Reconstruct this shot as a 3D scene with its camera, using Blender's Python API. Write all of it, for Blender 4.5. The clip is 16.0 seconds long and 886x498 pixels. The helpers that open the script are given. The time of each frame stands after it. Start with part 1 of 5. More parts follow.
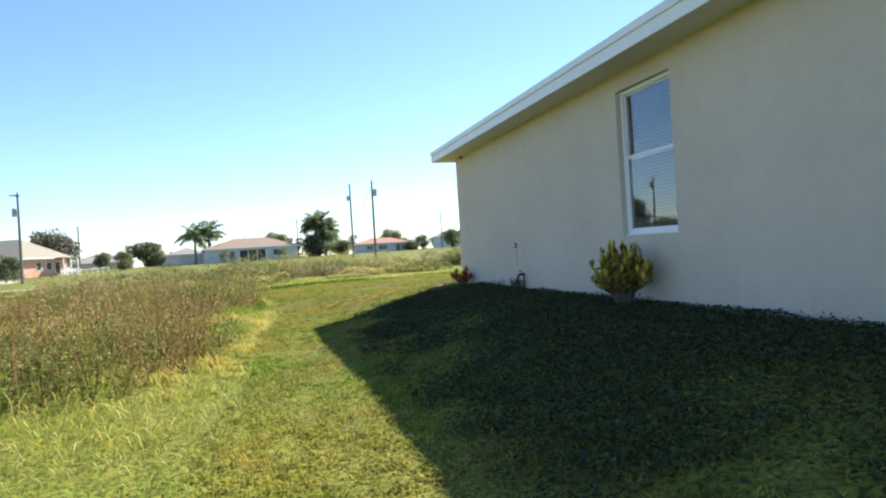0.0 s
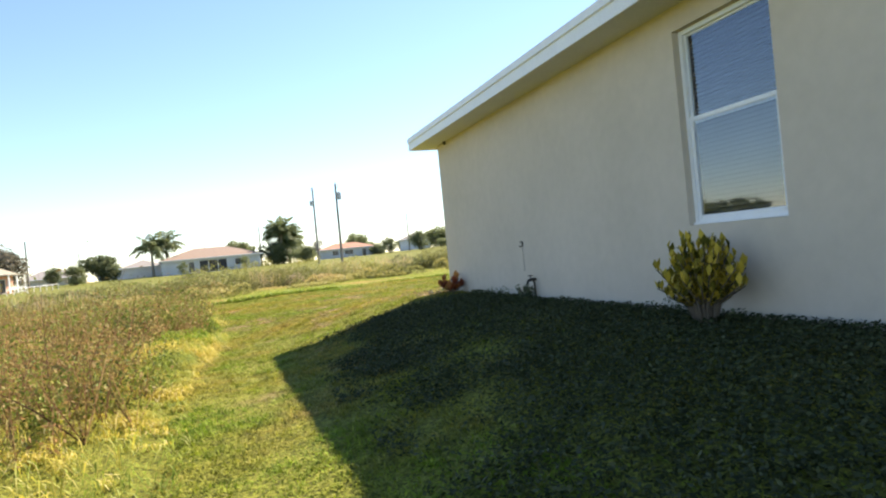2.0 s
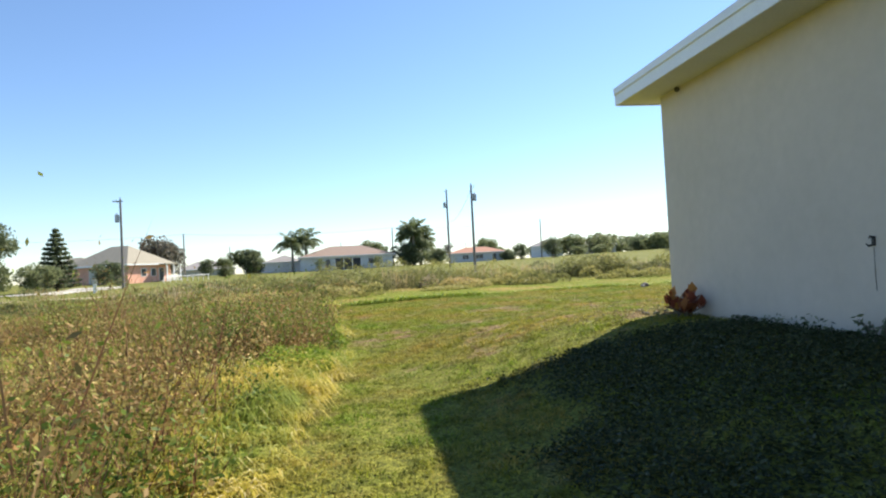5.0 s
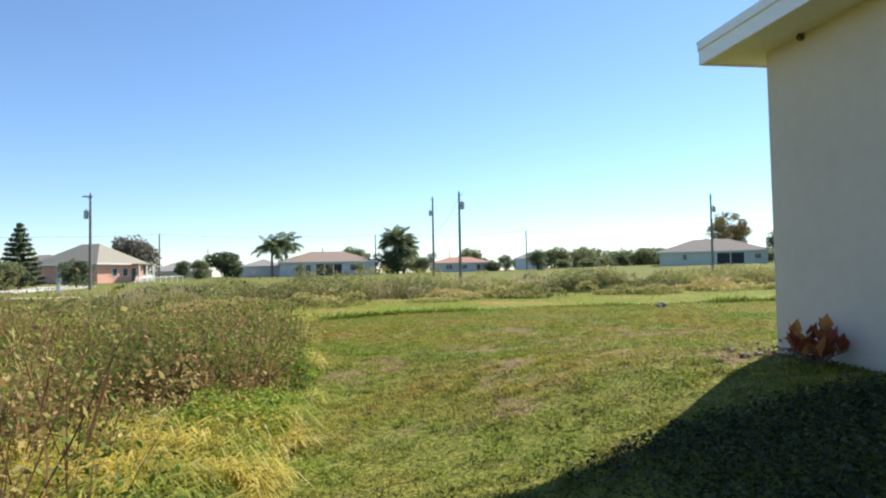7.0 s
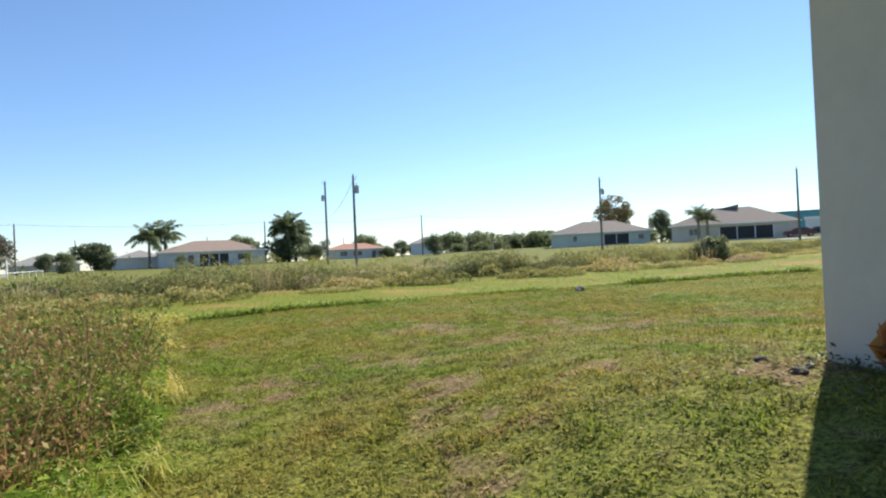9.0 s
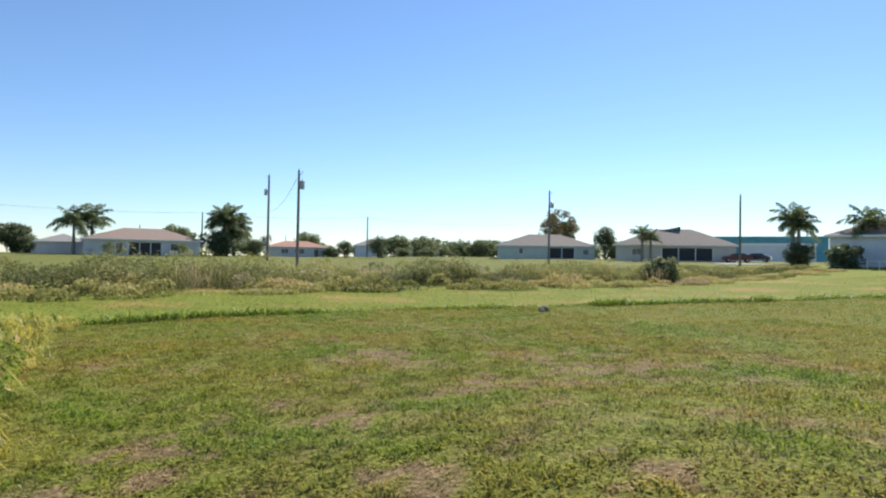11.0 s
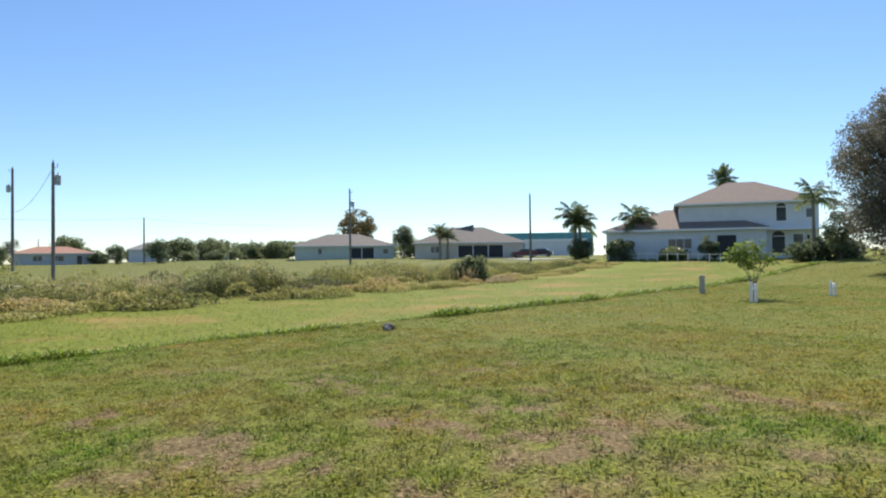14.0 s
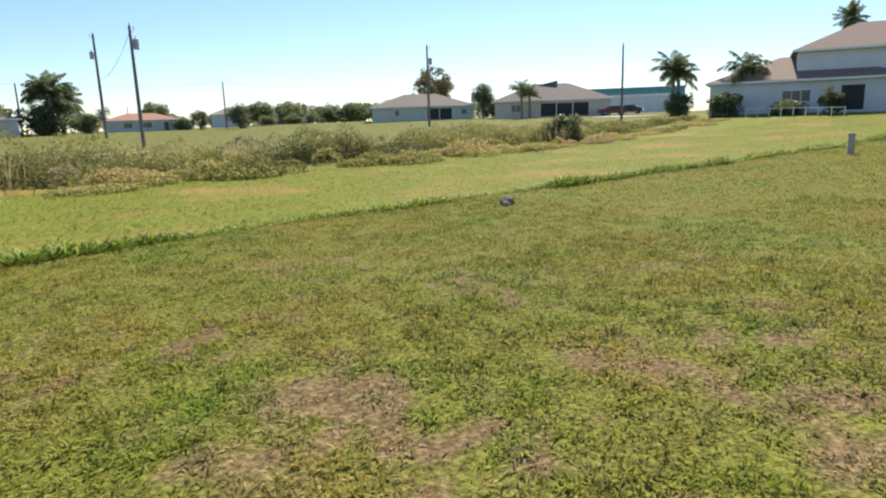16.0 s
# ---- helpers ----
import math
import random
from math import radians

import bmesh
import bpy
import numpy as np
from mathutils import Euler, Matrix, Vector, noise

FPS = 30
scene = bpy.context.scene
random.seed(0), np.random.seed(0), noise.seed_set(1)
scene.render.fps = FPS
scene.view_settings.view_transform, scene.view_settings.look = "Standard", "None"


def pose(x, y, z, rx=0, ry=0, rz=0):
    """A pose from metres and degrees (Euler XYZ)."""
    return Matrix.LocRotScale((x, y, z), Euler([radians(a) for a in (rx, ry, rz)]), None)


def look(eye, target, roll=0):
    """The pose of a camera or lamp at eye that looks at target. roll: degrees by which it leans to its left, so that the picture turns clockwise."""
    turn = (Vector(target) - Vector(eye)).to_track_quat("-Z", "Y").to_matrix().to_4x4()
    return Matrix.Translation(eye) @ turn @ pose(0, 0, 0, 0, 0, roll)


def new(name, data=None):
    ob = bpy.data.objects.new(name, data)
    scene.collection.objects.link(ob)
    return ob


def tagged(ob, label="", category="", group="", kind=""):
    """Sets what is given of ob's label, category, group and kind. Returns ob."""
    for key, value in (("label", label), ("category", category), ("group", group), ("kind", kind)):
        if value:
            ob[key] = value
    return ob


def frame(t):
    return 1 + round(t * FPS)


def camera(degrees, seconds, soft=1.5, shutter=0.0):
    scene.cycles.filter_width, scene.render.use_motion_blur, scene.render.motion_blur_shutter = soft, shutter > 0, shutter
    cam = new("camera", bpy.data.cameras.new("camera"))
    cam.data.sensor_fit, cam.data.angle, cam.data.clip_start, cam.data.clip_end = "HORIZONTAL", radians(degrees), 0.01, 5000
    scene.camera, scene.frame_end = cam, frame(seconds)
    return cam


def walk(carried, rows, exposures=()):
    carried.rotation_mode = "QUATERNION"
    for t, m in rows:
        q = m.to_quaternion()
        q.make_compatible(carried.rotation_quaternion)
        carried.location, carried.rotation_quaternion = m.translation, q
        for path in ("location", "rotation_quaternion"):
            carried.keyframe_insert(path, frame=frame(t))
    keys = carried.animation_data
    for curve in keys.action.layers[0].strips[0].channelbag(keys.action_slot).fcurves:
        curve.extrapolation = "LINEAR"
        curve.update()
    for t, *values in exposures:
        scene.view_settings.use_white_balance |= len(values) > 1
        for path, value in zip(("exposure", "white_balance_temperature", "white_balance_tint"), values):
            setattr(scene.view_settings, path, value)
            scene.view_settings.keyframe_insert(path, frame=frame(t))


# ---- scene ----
cam = camera(70.6, 16.0, soft=2.1)
PATH = [
    (0, (-4.506, -14.346, 0.873), (-3.961, -12.421, 0.873), -3.5),
    (0.5, (-4.334, -13.737, 0.858), (-3.657, -11.856, 0.906), -3.8),
    (1, (-4.308, -13.197, 0.878), (-3.634, -11.315, 0.905), -3.6),
    (1.5, (-4.276, -12.64, 0.875), (-3.572, -10.768, 0.853), -4.3),
    (2, (-4.223, -12.056, 0.905), (-3.574, -10.164, 0.904), -5.5),
    (2.5, (-4.311, -11.489, 0.902), (-3.666, -9.596, 0.889), -4.7),
    (3, (-4.272, -10.837, 0.881), (-3.803, -8.894, 0.915), -6.1),
    (3.5, (-4.267, -10.236, 0.882), (-3.81, -8.289, 0.928), -4.6),
    (4, (-4.239, -9.589, 0.852), (-3.82, -7.634, 0.893), -3.0),
    (4.2, (-4.199, -9.305, 0.84), (-3.871, -7.332, 0.893), -3.0),
    (6.3, (-4.178, -6.373, 0.864), (-3.95, -4.387, 0.901), -2.7),
    (6.5, (-4.171, -6.139, 0.85), (-3.945, -4.154, 0.95), -2.7),
    (7, (-4.165, -5.55, 0.88), (-3.852, -3.576, 0.957), -1.1),
    (7.5, (-4.229, -5.04, 0.883), (-3.796, -3.089, 0.955), -2.1),
    (8, (-4.101, -4.431, 0.892), (-3.617, -2.49, 0.868), -3.9),
    (8.5, (-4.084, -3.865, 0.89), (-3.507, -1.949, 0.894), -3.3),
    (9, (-3.926, -3.322, 0.898), (-3.287, -1.426, 0.919), -2.5),
    (9.5, (-3.776, -2.791, 0.967), (-3.037, -0.933, 1.024), -0.8),
    (10, (-3.71, -2.27, 1.013), (-2.921, -0.434, 1.107), -1.2),
    (10.2, (-3.661, -2.106, 1.0), (-2.879, -0.267, 1.094), 0.0),
    (12.3, (-3.269, 0.019, 1.061), (-2.431, 1.834, 1.019), 0.9),
    (12.5, (-3.232, 0.23, 1.104), (-2.372, 2.035, 1.064), -0.5),
    (13, (-2.953, 0.703, 1.126), (-1.791, 2.331, 1.165), -1.5),
    (13.5, (-2.794, 1.162, 1.192), (-1.471, 2.661, 1.239), -0.5),
    (14, (-2.767, 1.606, 1.199), (-1.417, 3.082, 1.233), -0.7),
    (14.5, (-2.611, 2.109, 1.252), (-1.345, 3.657, 1.258), -3.2),
    (15, (-2.593, 2.596, 1.249), (-1.402, 4.202, 1.243), -0.0),
    (15.5, (-2.461, 3.064, 1.25), (-1.316, 4.7, 1.152), -0.8),
    (16, (-2.245, 3.576, 1.263), (-1.112, 5.175, 0.863), -1.8),
]
walk(cam, [(t, look(e, a, r)) for t, e, a, r in PATH],
     [(0, 1.3, 6600, 10), (0.5, 1.35, 7000, 12), (1.5, 1.5, 7500, 13), (3, 1.54, 7600, 13), (3.5, 1.45, 7400, 13), (4.2, 1.2, 7000, 12), (6.3, 1.03, 6600, 10), (7, 0.92, 6500, 10), (7.5, 0.88, 6500, 10), (9, 0.8, 6500, 10), (10, 0.72, 6400, 10), (12.5, 0.62, 6400, 10), (15, 0.66, 6500, 10), (16, 0.74, 6900, 12)])

# ---- light ----
SUN_DIR = Vector((0.86, 0.66, 1.0)).normalized()
world = bpy.data.worlds.new("world")
scene.world = world
world.use_nodes = True
wn = world.node_tree
sky = wn.nodes.new("ShaderNodeTexSky")
sky.sky_type = "NISHITA"
sky.sun_disc = False
sky.sun_elevation = math.asin(SUN_DIR.z)
sky.sun_rotation = math.atan2(SUN_DIR.x, SUN_DIR.y)
sky.altitude, sky.air_density, sky.dust_density, sky.ozone_density = 0, 1.0, 0.05, 6.2
wn.links.new(sky.outputs[0], wn.nodes["Background"].inputs[0])
wn.nodes["Background"].inputs[1].default_value = 0.096
sun = new("sun", bpy.data.lights.new("sun", "SUN"))
sun.data.energy, sun.data.angle, sun.data.color = 5.0, radians(0.53), (1.0, 0.93, 0.80)
sun.matrix_world = look(tuple(SUN_DIR * 60), (0, 0, 0))

rng = np.random.default_rng(7)

# ---- materials ----
def mat(name):
    m = bpy.data.materials.new(name)
    m.use_nodes = True
    nt = m.node_tree
    return m, nt, nt.nodes["Principled BSDF"]


def node(nt, kind, **values):
    n = nt.nodes.new("ShaderNode" + kind)
    for key, value in values.items():
        n.inputs[key].default_value = value
    return n


def coords(nt, scale=1.0, obj=False):
    if obj:
        return nt.nodes.new("ShaderNodeTexCoord").outputs["Object"]
    return nt.nodes.new("ShaderNodeNewGeometry").outputs["Position"]


def noise_tex(nt, scale, detail=4.0, rough=0.6, obj=False, vec=None):
    n = node(nt, "TexNoise", Scale=scale, Detail=detail, Roughness=rough)
    nt.links.new(vec if vec is not None else coords(nt, obj=obj), n.inputs["Vector"])
    return n.outputs["Fac"]


def ramp(nt, fac, stops):
    r = nt.nodes.new("ShaderNodeValToRGB")
    el = r.color_ramp.elements
    while len(el) < len(stops):
        el.new(0.5)
    for e, (p, c) in zip(el, stops):
        e.position = p
        e.color = (*c, 1) if len(c) == 3 else c
    nt.links.new(fac, r.inputs["Fac"])
    return r.outputs["Color"]


def mix(nt, fac, a, b, how="MIX"):
    n = nt.nodes.new("ShaderNodeMix")
    n.data_type, n.blend_type = "RGBA", how
    for sock, v in ((n.inputs[0], fac), (n.inputs[6], a), (n.inputs[7], b)):
        if isinstance(v, (int, float)):
            sock.default_value = v
        elif isinstance(v, tuple):
            sock.default_value = (*v, 1)
        else:
            nt.links.new(v, sock)
    return n.outputs[2]


def calc(nt, how, a, b=0.0, clamp=False):
    n = nt.nodes.new("ShaderNodeMath")
    n.operation, n.use_clamp = how, clamp
    for sock, v in zip(n.inputs, (a, b)):
        if isinstance(v, (int, float)):
            sock.default_value = v
        else:
            nt.links.new(v, sock)
    return n.outputs[0]


def bump(nt, bsdf, fac, strength=0.3, dist=0.01):
    b = node(nt, "Bump", Strength=strength, Distance=dist)
    nt.links.new(fac, b.inputs["Height"])
    nt.links.new(b.outputs[0], bsdf.inputs["Normal"])


def simple(name, c1, c2, scale=6.0, rough=0.7, metal=0.0, bumps=0.15, dist=0.005, obj=True):
    """A painted, wooden or mineral surface: two tones in patches, fine grain and relief."""
    m, nt, b = mat(name)
    big = noise_tex(nt, scale, 5, 0.65, obj)
    fine = noise_tex(nt, scale * 14, 3, 0.6, obj)
    col = ramp(nt, big, [(0.3, c1), (0.7, c2)])
    col = mix(nt, 0.25, col, ramp(nt, fine, [(0.3, tuple(v * 0.7 for v in c1)), (0.7, c2)]))
    nt.links.new(col, b.inputs["Base Color"])
    b.inputs["Roughness"].default_value, b.inputs["Metallic"].default_value = rough, metal
    bump(nt, b, fine, bumps, dist)
    return m


def foliage(name, stops, patch=None, patch_scale=0.6, rough=0.55, glow=0.45, lo=0.42, hi=0.62):
    """Leaves and blades: each piece its own tone, with patches of a second tone over the ground; light shines through."""
    m, nt, b = mat(name)
    geo = nt.nodes.new("ShaderNodeNewGeometry")
    col = ramp(nt, geo.outputs["Random Per Island"], stops)
    if patch:
        f = ramp(nt, noise_tex(nt, patch_scale, 4, 0.6), [(lo, (0, 0, 0)), (hi, (1, 1, 1))])
        col = mix(nt, f, col, ramp(nt, geo.outputs["Random Per Island"], patch))
    nt.links.new(col, b.inputs["Base Color"])
    b.inputs["Roughness"].default_value = rough
    b.inputs["Specular IOR Level"].default_value = 0.2
    tr = nt.nodes.new("ShaderNodeBsdfTranslucent")
    nt.links.new(col, tr.inputs[0])
    ms = nt.nodes.new("ShaderNodeMixShader")
    ms.inputs[0].default_value = glow
    nt.links.new(b.outputs[0], ms.inputs[1])
    nt.links.new(tr.outputs[0], ms.inputs[2])
    nt.links.new(ms.outputs[0], nt.nodes["Material Output"].inputs[0])
    return m


def toned_foliage(name, stops, rough=0.6, glow=0.35, spread=0.3):
    """Leaves whose colour goes plant by plant along a scale of tones, each leaf a little lighter or darker."""
    m, nt, b = mat(name)
    at_tone = nt.nodes.new("ShaderNodeAttribute")
    at_tone.attribute_name = "tone"
    geo = nt.nodes.new("ShaderNodeNewGeometry")
    lo, hi = 1 - spread, 1 + spread
    shade = ramp(nt, geo.outputs["Random Per Island"], [(0, (lo, lo, lo)), (1, (hi, hi, hi))])
    col = mix(nt, 1.0, ramp(nt, at_tone.outputs["Fac"], stops), shade, "MULTIPLY")
    nt.links.new(col, b.inputs["Base Color"])
    b.inputs["Roughness"].default_value = rough
    b.inputs["Specular IOR Level"].default_value = 0.2
    tr = nt.nodes.new("ShaderNodeBsdfTranslucent")
    nt.links.new(col, tr.inputs[0])
    ms = nt.nodes.new("ShaderNodeMixShader")
    ms.inputs[0].default_value = glow
    nt.links.new(b.outputs[0], ms.inputs[1])
    nt.links.new(tr.outputs[0], ms.inputs[2])
    nt.links.new(ms.outputs[0], nt.nodes["Material Output"].inputs[0])
    return m


def ground_material():
    m, nt, b = mat("ground_turf")
    pos = coords(nt)
    sep = nt.nodes.new("ShaderNodeSeparateXYZ")
    nt.links.new(pos, sep.inputs[0])
    fine = noise_tex(nt, 26, 5, 0.7)
    mid = noise_tex(nt, 1.1, 5, 0.65)
    big = noise_tex(nt, 0.25, 4, 0.6)
    lawn = ramp(nt, fine, [(0.36, (0.04, 0.042, 0.012)), (0.5, (0.14, 0.15, 0.028)), (0.64, (0.26, 0.26, 0.05))])
    dry = ramp(nt, fine, [(0.3, (0.04, 0.028, 0.015)), (0.5, (0.16, 0.112, 0.055)), (0.72, (0.38, 0.29, 0.16))])
    at_dry = nt.nodes.new("ShaderNodeAttribute")
    at_dry.attribute_name = "dry"
    bare = ramp(nt, calc(nt, "ADD", at_dry.outputs["Fac"], calc(nt, "MULTIPLY", calc(nt, "SUBTRACT", fine, 0.5), 0.6)), [(0.3, (0, 0, 0)), (0.8, (1, 1, 1))])
    near = mix(nt, bare, lawn, dry)
    swale = ramp(nt, noise_tex(nt, 9, 5, 0.7), [(0.36, (0.065, 0.10, 0.012)), (0.5, (0.165, 0.195, 0.028)), (0.66, (0.26, 0.26, 0.05))])
    pink = ramp(nt, big, [(0.50, (0, 0, 0)), (0.68, (0.7, 0.7, 0.7))])
    swale = mix(nt, calc(nt, "MULTIPLY", pink, 0.8), swale, (0.38, 0.225, 0.10))
    far = ramp(nt, noise_tex(nt, 0.8, 6, 0.75), [(0.3, (0.095, 0.11, 0.03)), (0.6, (0.165, 0.172, 0.05)), (0.8, (0.24, 0.22, 0.085))])
    edge = calc(nt, "SUBTRACT", sep.outputs["Y"], calc(nt, "MULTIPLY", sep.outputs["X"], 0.09))
    wob = calc(nt, "MULTIPLY", calc(nt, "SUBTRACT", mid, 0.5), 0.8)
    edge = calc(nt, "ADD", edge, wob)
    k1 = calc(nt, "MULTIPLY", calc(nt, "SUBTRACT", edge, 12.95), 3.0, True)
    k2 = calc(nt, "MULTIPLY", calc(nt, "SUBTRACT", edge, 40.0), 0.15, True)
    col = mix(nt, k2, mix(nt, k1, near, swale), far)
    nt.links.new(col, b.inputs["Base Color"])
    b.inputs["Roughness"].default_value = 0.95
    b.inputs["Specular IOR Level"].default_value = 0.1
    bump(nt, b, fine, 0.6, 0.03)
    return m


def stucco_material(name, c1, c2):
    m, nt, b = mat(name)
    big = noise_tex(nt, 0.7, 4, 0.6)
    mid = noise_tex(nt, 7, 4, 0.6)
    fine = noise_tex(nt, 120, 4, 0.7)
    col = ramp(nt, big, [(0.3, c1), (0.7, c2)])
    col = mix(nt, 0.18, col, ramp(nt, mid, [(0.3, tuple(v * 0.75 for v in c1)), (0.7, c2)]))
    nt.links.new(col, b.inputs["Base Color"])
    b.inputs["Roughness"].default_value = 0.9
    bump(nt, b, mix(nt, 0.5, fine, mid), 0.35, 0.006)
    return m


def shingle_material(name, c1, c2, row=0.14):
    m, nt, b = mat(name)
    fine = noise_tex(nt, 3.5, 5, 0.7, True)
    col = ramp(nt, fine, [(0.3, c1), (0.7, c2)])
    pos = coords(nt, obj=True)
    sep = nt.nodes.new("ShaderNodeSeparateXYZ")
    nt.links.new(pos, sep.inputs[0])
    w = nt.nodes.new("ShaderNodeTexWave")
    w.bands_direction = "Z"
    w.inputs["Scale"].default_value = 0.5 / row
    w.inputs["Distortion"].default_value = 0.6
    nt.links.new(pos, w.inputs["Vector"])
    col = mix(nt, calc(nt, "MULTIPLY", w.outputs["Fac"], 0.3), col, tuple(v * 0.6 for v in c1))
    nt.links.new(col, b.inputs["Base Color"])
    b.inputs["Roughness"].default_value = 0.95
    bump(nt, b, w.outputs["Fac"], 0.4, 0.02)
    return m


def glass_material():
    m, nt, b = mat("window_glass")
    b.inputs["Base Color"].default_value = (0.86, 0.93, 1.0, 1)
    b.inputs["Roughness"].default_value = 0.01
    b.inputs["IOR"].default_value = 1.85
    b.inputs["Transmission Weight"].default_value = 1.0
    bump(nt, b, noise_tex(nt, 2.2, 1, 0.4), 0.02, 0.02)
    return m


GROUND = ground_material()
STUCCO = stucco_material("stucco_tan", (0.53, 0.465, 0.38), (0.62, 0.54, 0.45))
WHITE = simple("white_paint", (0.78, 0.79, 0.81), (0.86, 0.87, 0.88), 3, 0.4)
SOFFIT = simple("soffit_vinyl", (0.62, 0.60, 0.56), (0.70, 0.68, 0.63), 2, 0.6)
VINYL = simple("white_vinyl", (0.76, 0.78, 0.80), (0.84, 0.85, 0.87), 5, 0.35)
GLASS = glass_material()
# Slats coloured near black to give the dimness behind the glass.
DIM_BLIND = simple("blind_slat_dimmed", (0.035, 0.037, 0.042), (0.055, 0.058, 0.064), 4, 0.95)
# Near-black colour stands in for shade inside rooms, porches and the entry.
INSIDE_SHADE = simple("inside_shade", (0.03, 0.03, 0.035), (0.05, 0.05, 0.055), 2, 0.8)
SHINGLE = shingle_material("shingle_grey_brown", (0.14, 0.12, 0.11), (0.24, 0.21, 0.19))
SHINGLE_TAN = shingle_material("shingle_tan", (0.24, 0.22, 0.175), (0.34, 0.32, 0.26))
SHINGLE_RED = shingle_material("roof_terracotta", (0.33, 0.16, 0.11), (0.45, 0.25, 0.18))
SHINGLE_GREY = shingle_material("shingle_grey", (0.22, 0.21, 0.21), (0.32, 0.30, 0.30))
SHINGLE_BROWN = shingle_material("shingle_brown", (0.22, 0.16, 0.13), (0.32, 0.24, 0.20))
WOOD_POLE = simple("pole_wood", (0.13, 0.12, 0.115), (0.22, 0.205, 0.195), 3, 0.9)
METAL = simple("galvanised_metal", (0.30, 0.31, 0.33), (0.42, 0.43, 0.45), 5, 0.45, 0.6)
IRON = simple("dark_iron", (0.035, 0.03, 0.028), (0.08, 0.07, 0.06), 12, 0.6, 0.5)
WIRE = simple("wire", (0.10, 0.10, 0.11), (0.14, 0.14, 0.15), 5, 0.6)
BARK = simple("bark", (0.10, 0.08, 0.06), (0.20, 0.16, 0.12), 4, 0.95, 0, 0.6, 0.03)
PALM_BARK = simple("palm_bark", (0.20, 0.18, 0.15), (0.32, 0.29, 0.24), 5, 0.95, 0, 0.6, 0.03)
STONE = simple("grey_stone", (0.20, 0.19, 0.17), (0.38, 0.36, 0.33), 8, 0.9, 0, 0.6, 0.02)
DARK_STONE = simple("dark_stone", (0.06, 0.055, 0.05), (0.14, 0.13, 0.12), 12, 0.9, 0, 0.6, 0.02)
CONCRETE = simple("pale_concrete", (0.46, 0.44, 0.40), (0.58, 0.56, 0.52), 1.2, 0.9)
ASPHALT = simple("pale_road", (0.38, 0.32, 0.22), (0.48, 0.41, 0.29), 0.7, 0.95)



def lawn_material():
    m = foliage("lawn_blades", [(0, (0.18, 0.24, 0.026)), (0.5, (0.25, 0.31, 0.036)), (0.92, (0.32, 0.37, 0.055)), (1, (0.42, 0.41, 0.13))],
                [(0, (0.24, 0.25, 0.05)), (0.5, (0.32, 0.315, 0.08)), (1, (0.38, 0.36, 0.13))], 0.9, 0.75, 0.38, 0.42, 0.66)
    nt = m.node_tree
    src = next(l.from_socket for l in nt.links if l.to_socket.name == "Base Color")
    geo = nt.nodes.new("ShaderNodeNewGeometry")
    dry = ramp(nt, geo.outputs["Random Per Island"], [(0, (0.24, 0.185, 0.09)), (0.5, (0.40, 0.315, 0.175)), (1, (0.54, 0.45, 0.29))])
    a = nt.nodes.new("ShaderNodeAttribute")
    a.attribute_name = "dry"
    f = ramp(nt, a.outputs["Fac"], [(0.15, (0, 0, 0)), (0.85, (1, 1, 1))])
    tone = ramp(nt, noise_tex(nt, 6.5, 3, 0.6), [(0.34, (0.44, 0.44, 0.42)), (0.62, (1.14, 1.06, 1.0))])
    broad = ramp(nt, noise_tex(nt, 0.45, 3, 0.55), [(0.36, (0.74, 0.98, 0.74)), (0.5, (1.06, 1.0, 0.95)), (0.64, (1.27, 1.04, 0.94))])
    tone = mix(nt, 1.0, tone, broad, "MULTIPLY")
    col = mix(nt, 1.0, mix(nt, f, src, dry), tone, "MULTIPLY")
    for n in nt.nodes:
        if n.bl_idname == "ShaderNodeBsdfPrincipled":
            nt.links.new(col, n.inputs["Base Color"])
        if n.bl_idname == "ShaderNodeBsdfTranslucent":
            nt.links.new(col, n.inputs[0])
    return m


LAWN = lawn_material()
SWALE = foliage("swale_grass", [(0, (0.15, 0.195, 0.028)), (0.5, (0.215, 0.245, 0.038)), (1, (0.29, 0.30, 0.055))],
                [(0, (0.32, 0.23, 0.08)), (1, (0.44, 0.30, 0.13))], 0.25, 0.6, 0.6, 0.52, 0.66)
EDGE_GRASS = foliage("edge_grass", [(0, (0.09, 0.155, 0.02)), (0.6, (0.24, 0.35, 0.045)), (1, (0.42, 0.46, 0.08))])
YELLOW_GRASS = foliage("long_yellow_grass", [(0, (0.26, 0.25, 0.035)), (0.5, (0.56, 0.47, 0.075)), (0.85, (0.70, 0.58, 0.18)), (1, (0.80, 0.72, 0.44))],
                       [(0, (0.14, 0.20, 0.03)), (1, (0.36, 0.42, 0.08))], 1.4, 0.55, 0.5, 0.48, 0.62)
PALE_GRASS = foliage("pale_green_grass", [(0, (0.17, 0.23, 0.035)), (0.5, (0.33, 0.37, 0.07)), (0.9, (0.46, 0.45, 0.15)), (1, (0.60, 0.56, 0.30))],
                     [(0, (0.14, 0.22, 0.03)), (1, (0.32, 0.40, 0.07))], 1.1, 0.55, 0.5, 0.42, 0.6)
BRUSH = toned_foliage("brush_leaves", [(0, (0.07, 0.12, 0.02)), (0.25, (0.18, 0.245, 0.04)), (0.42, (0.26, 0.25, 0.06)), (0.58, (0.29, 0.205, 0.08)),
                                       (0.74, (0.34, 0.195, 0.085)), (0.88, (0.46, 0.33, 0.13)), (1, (0.56, 0.45, 0.18))], 0.6, 0.32, 0.22)
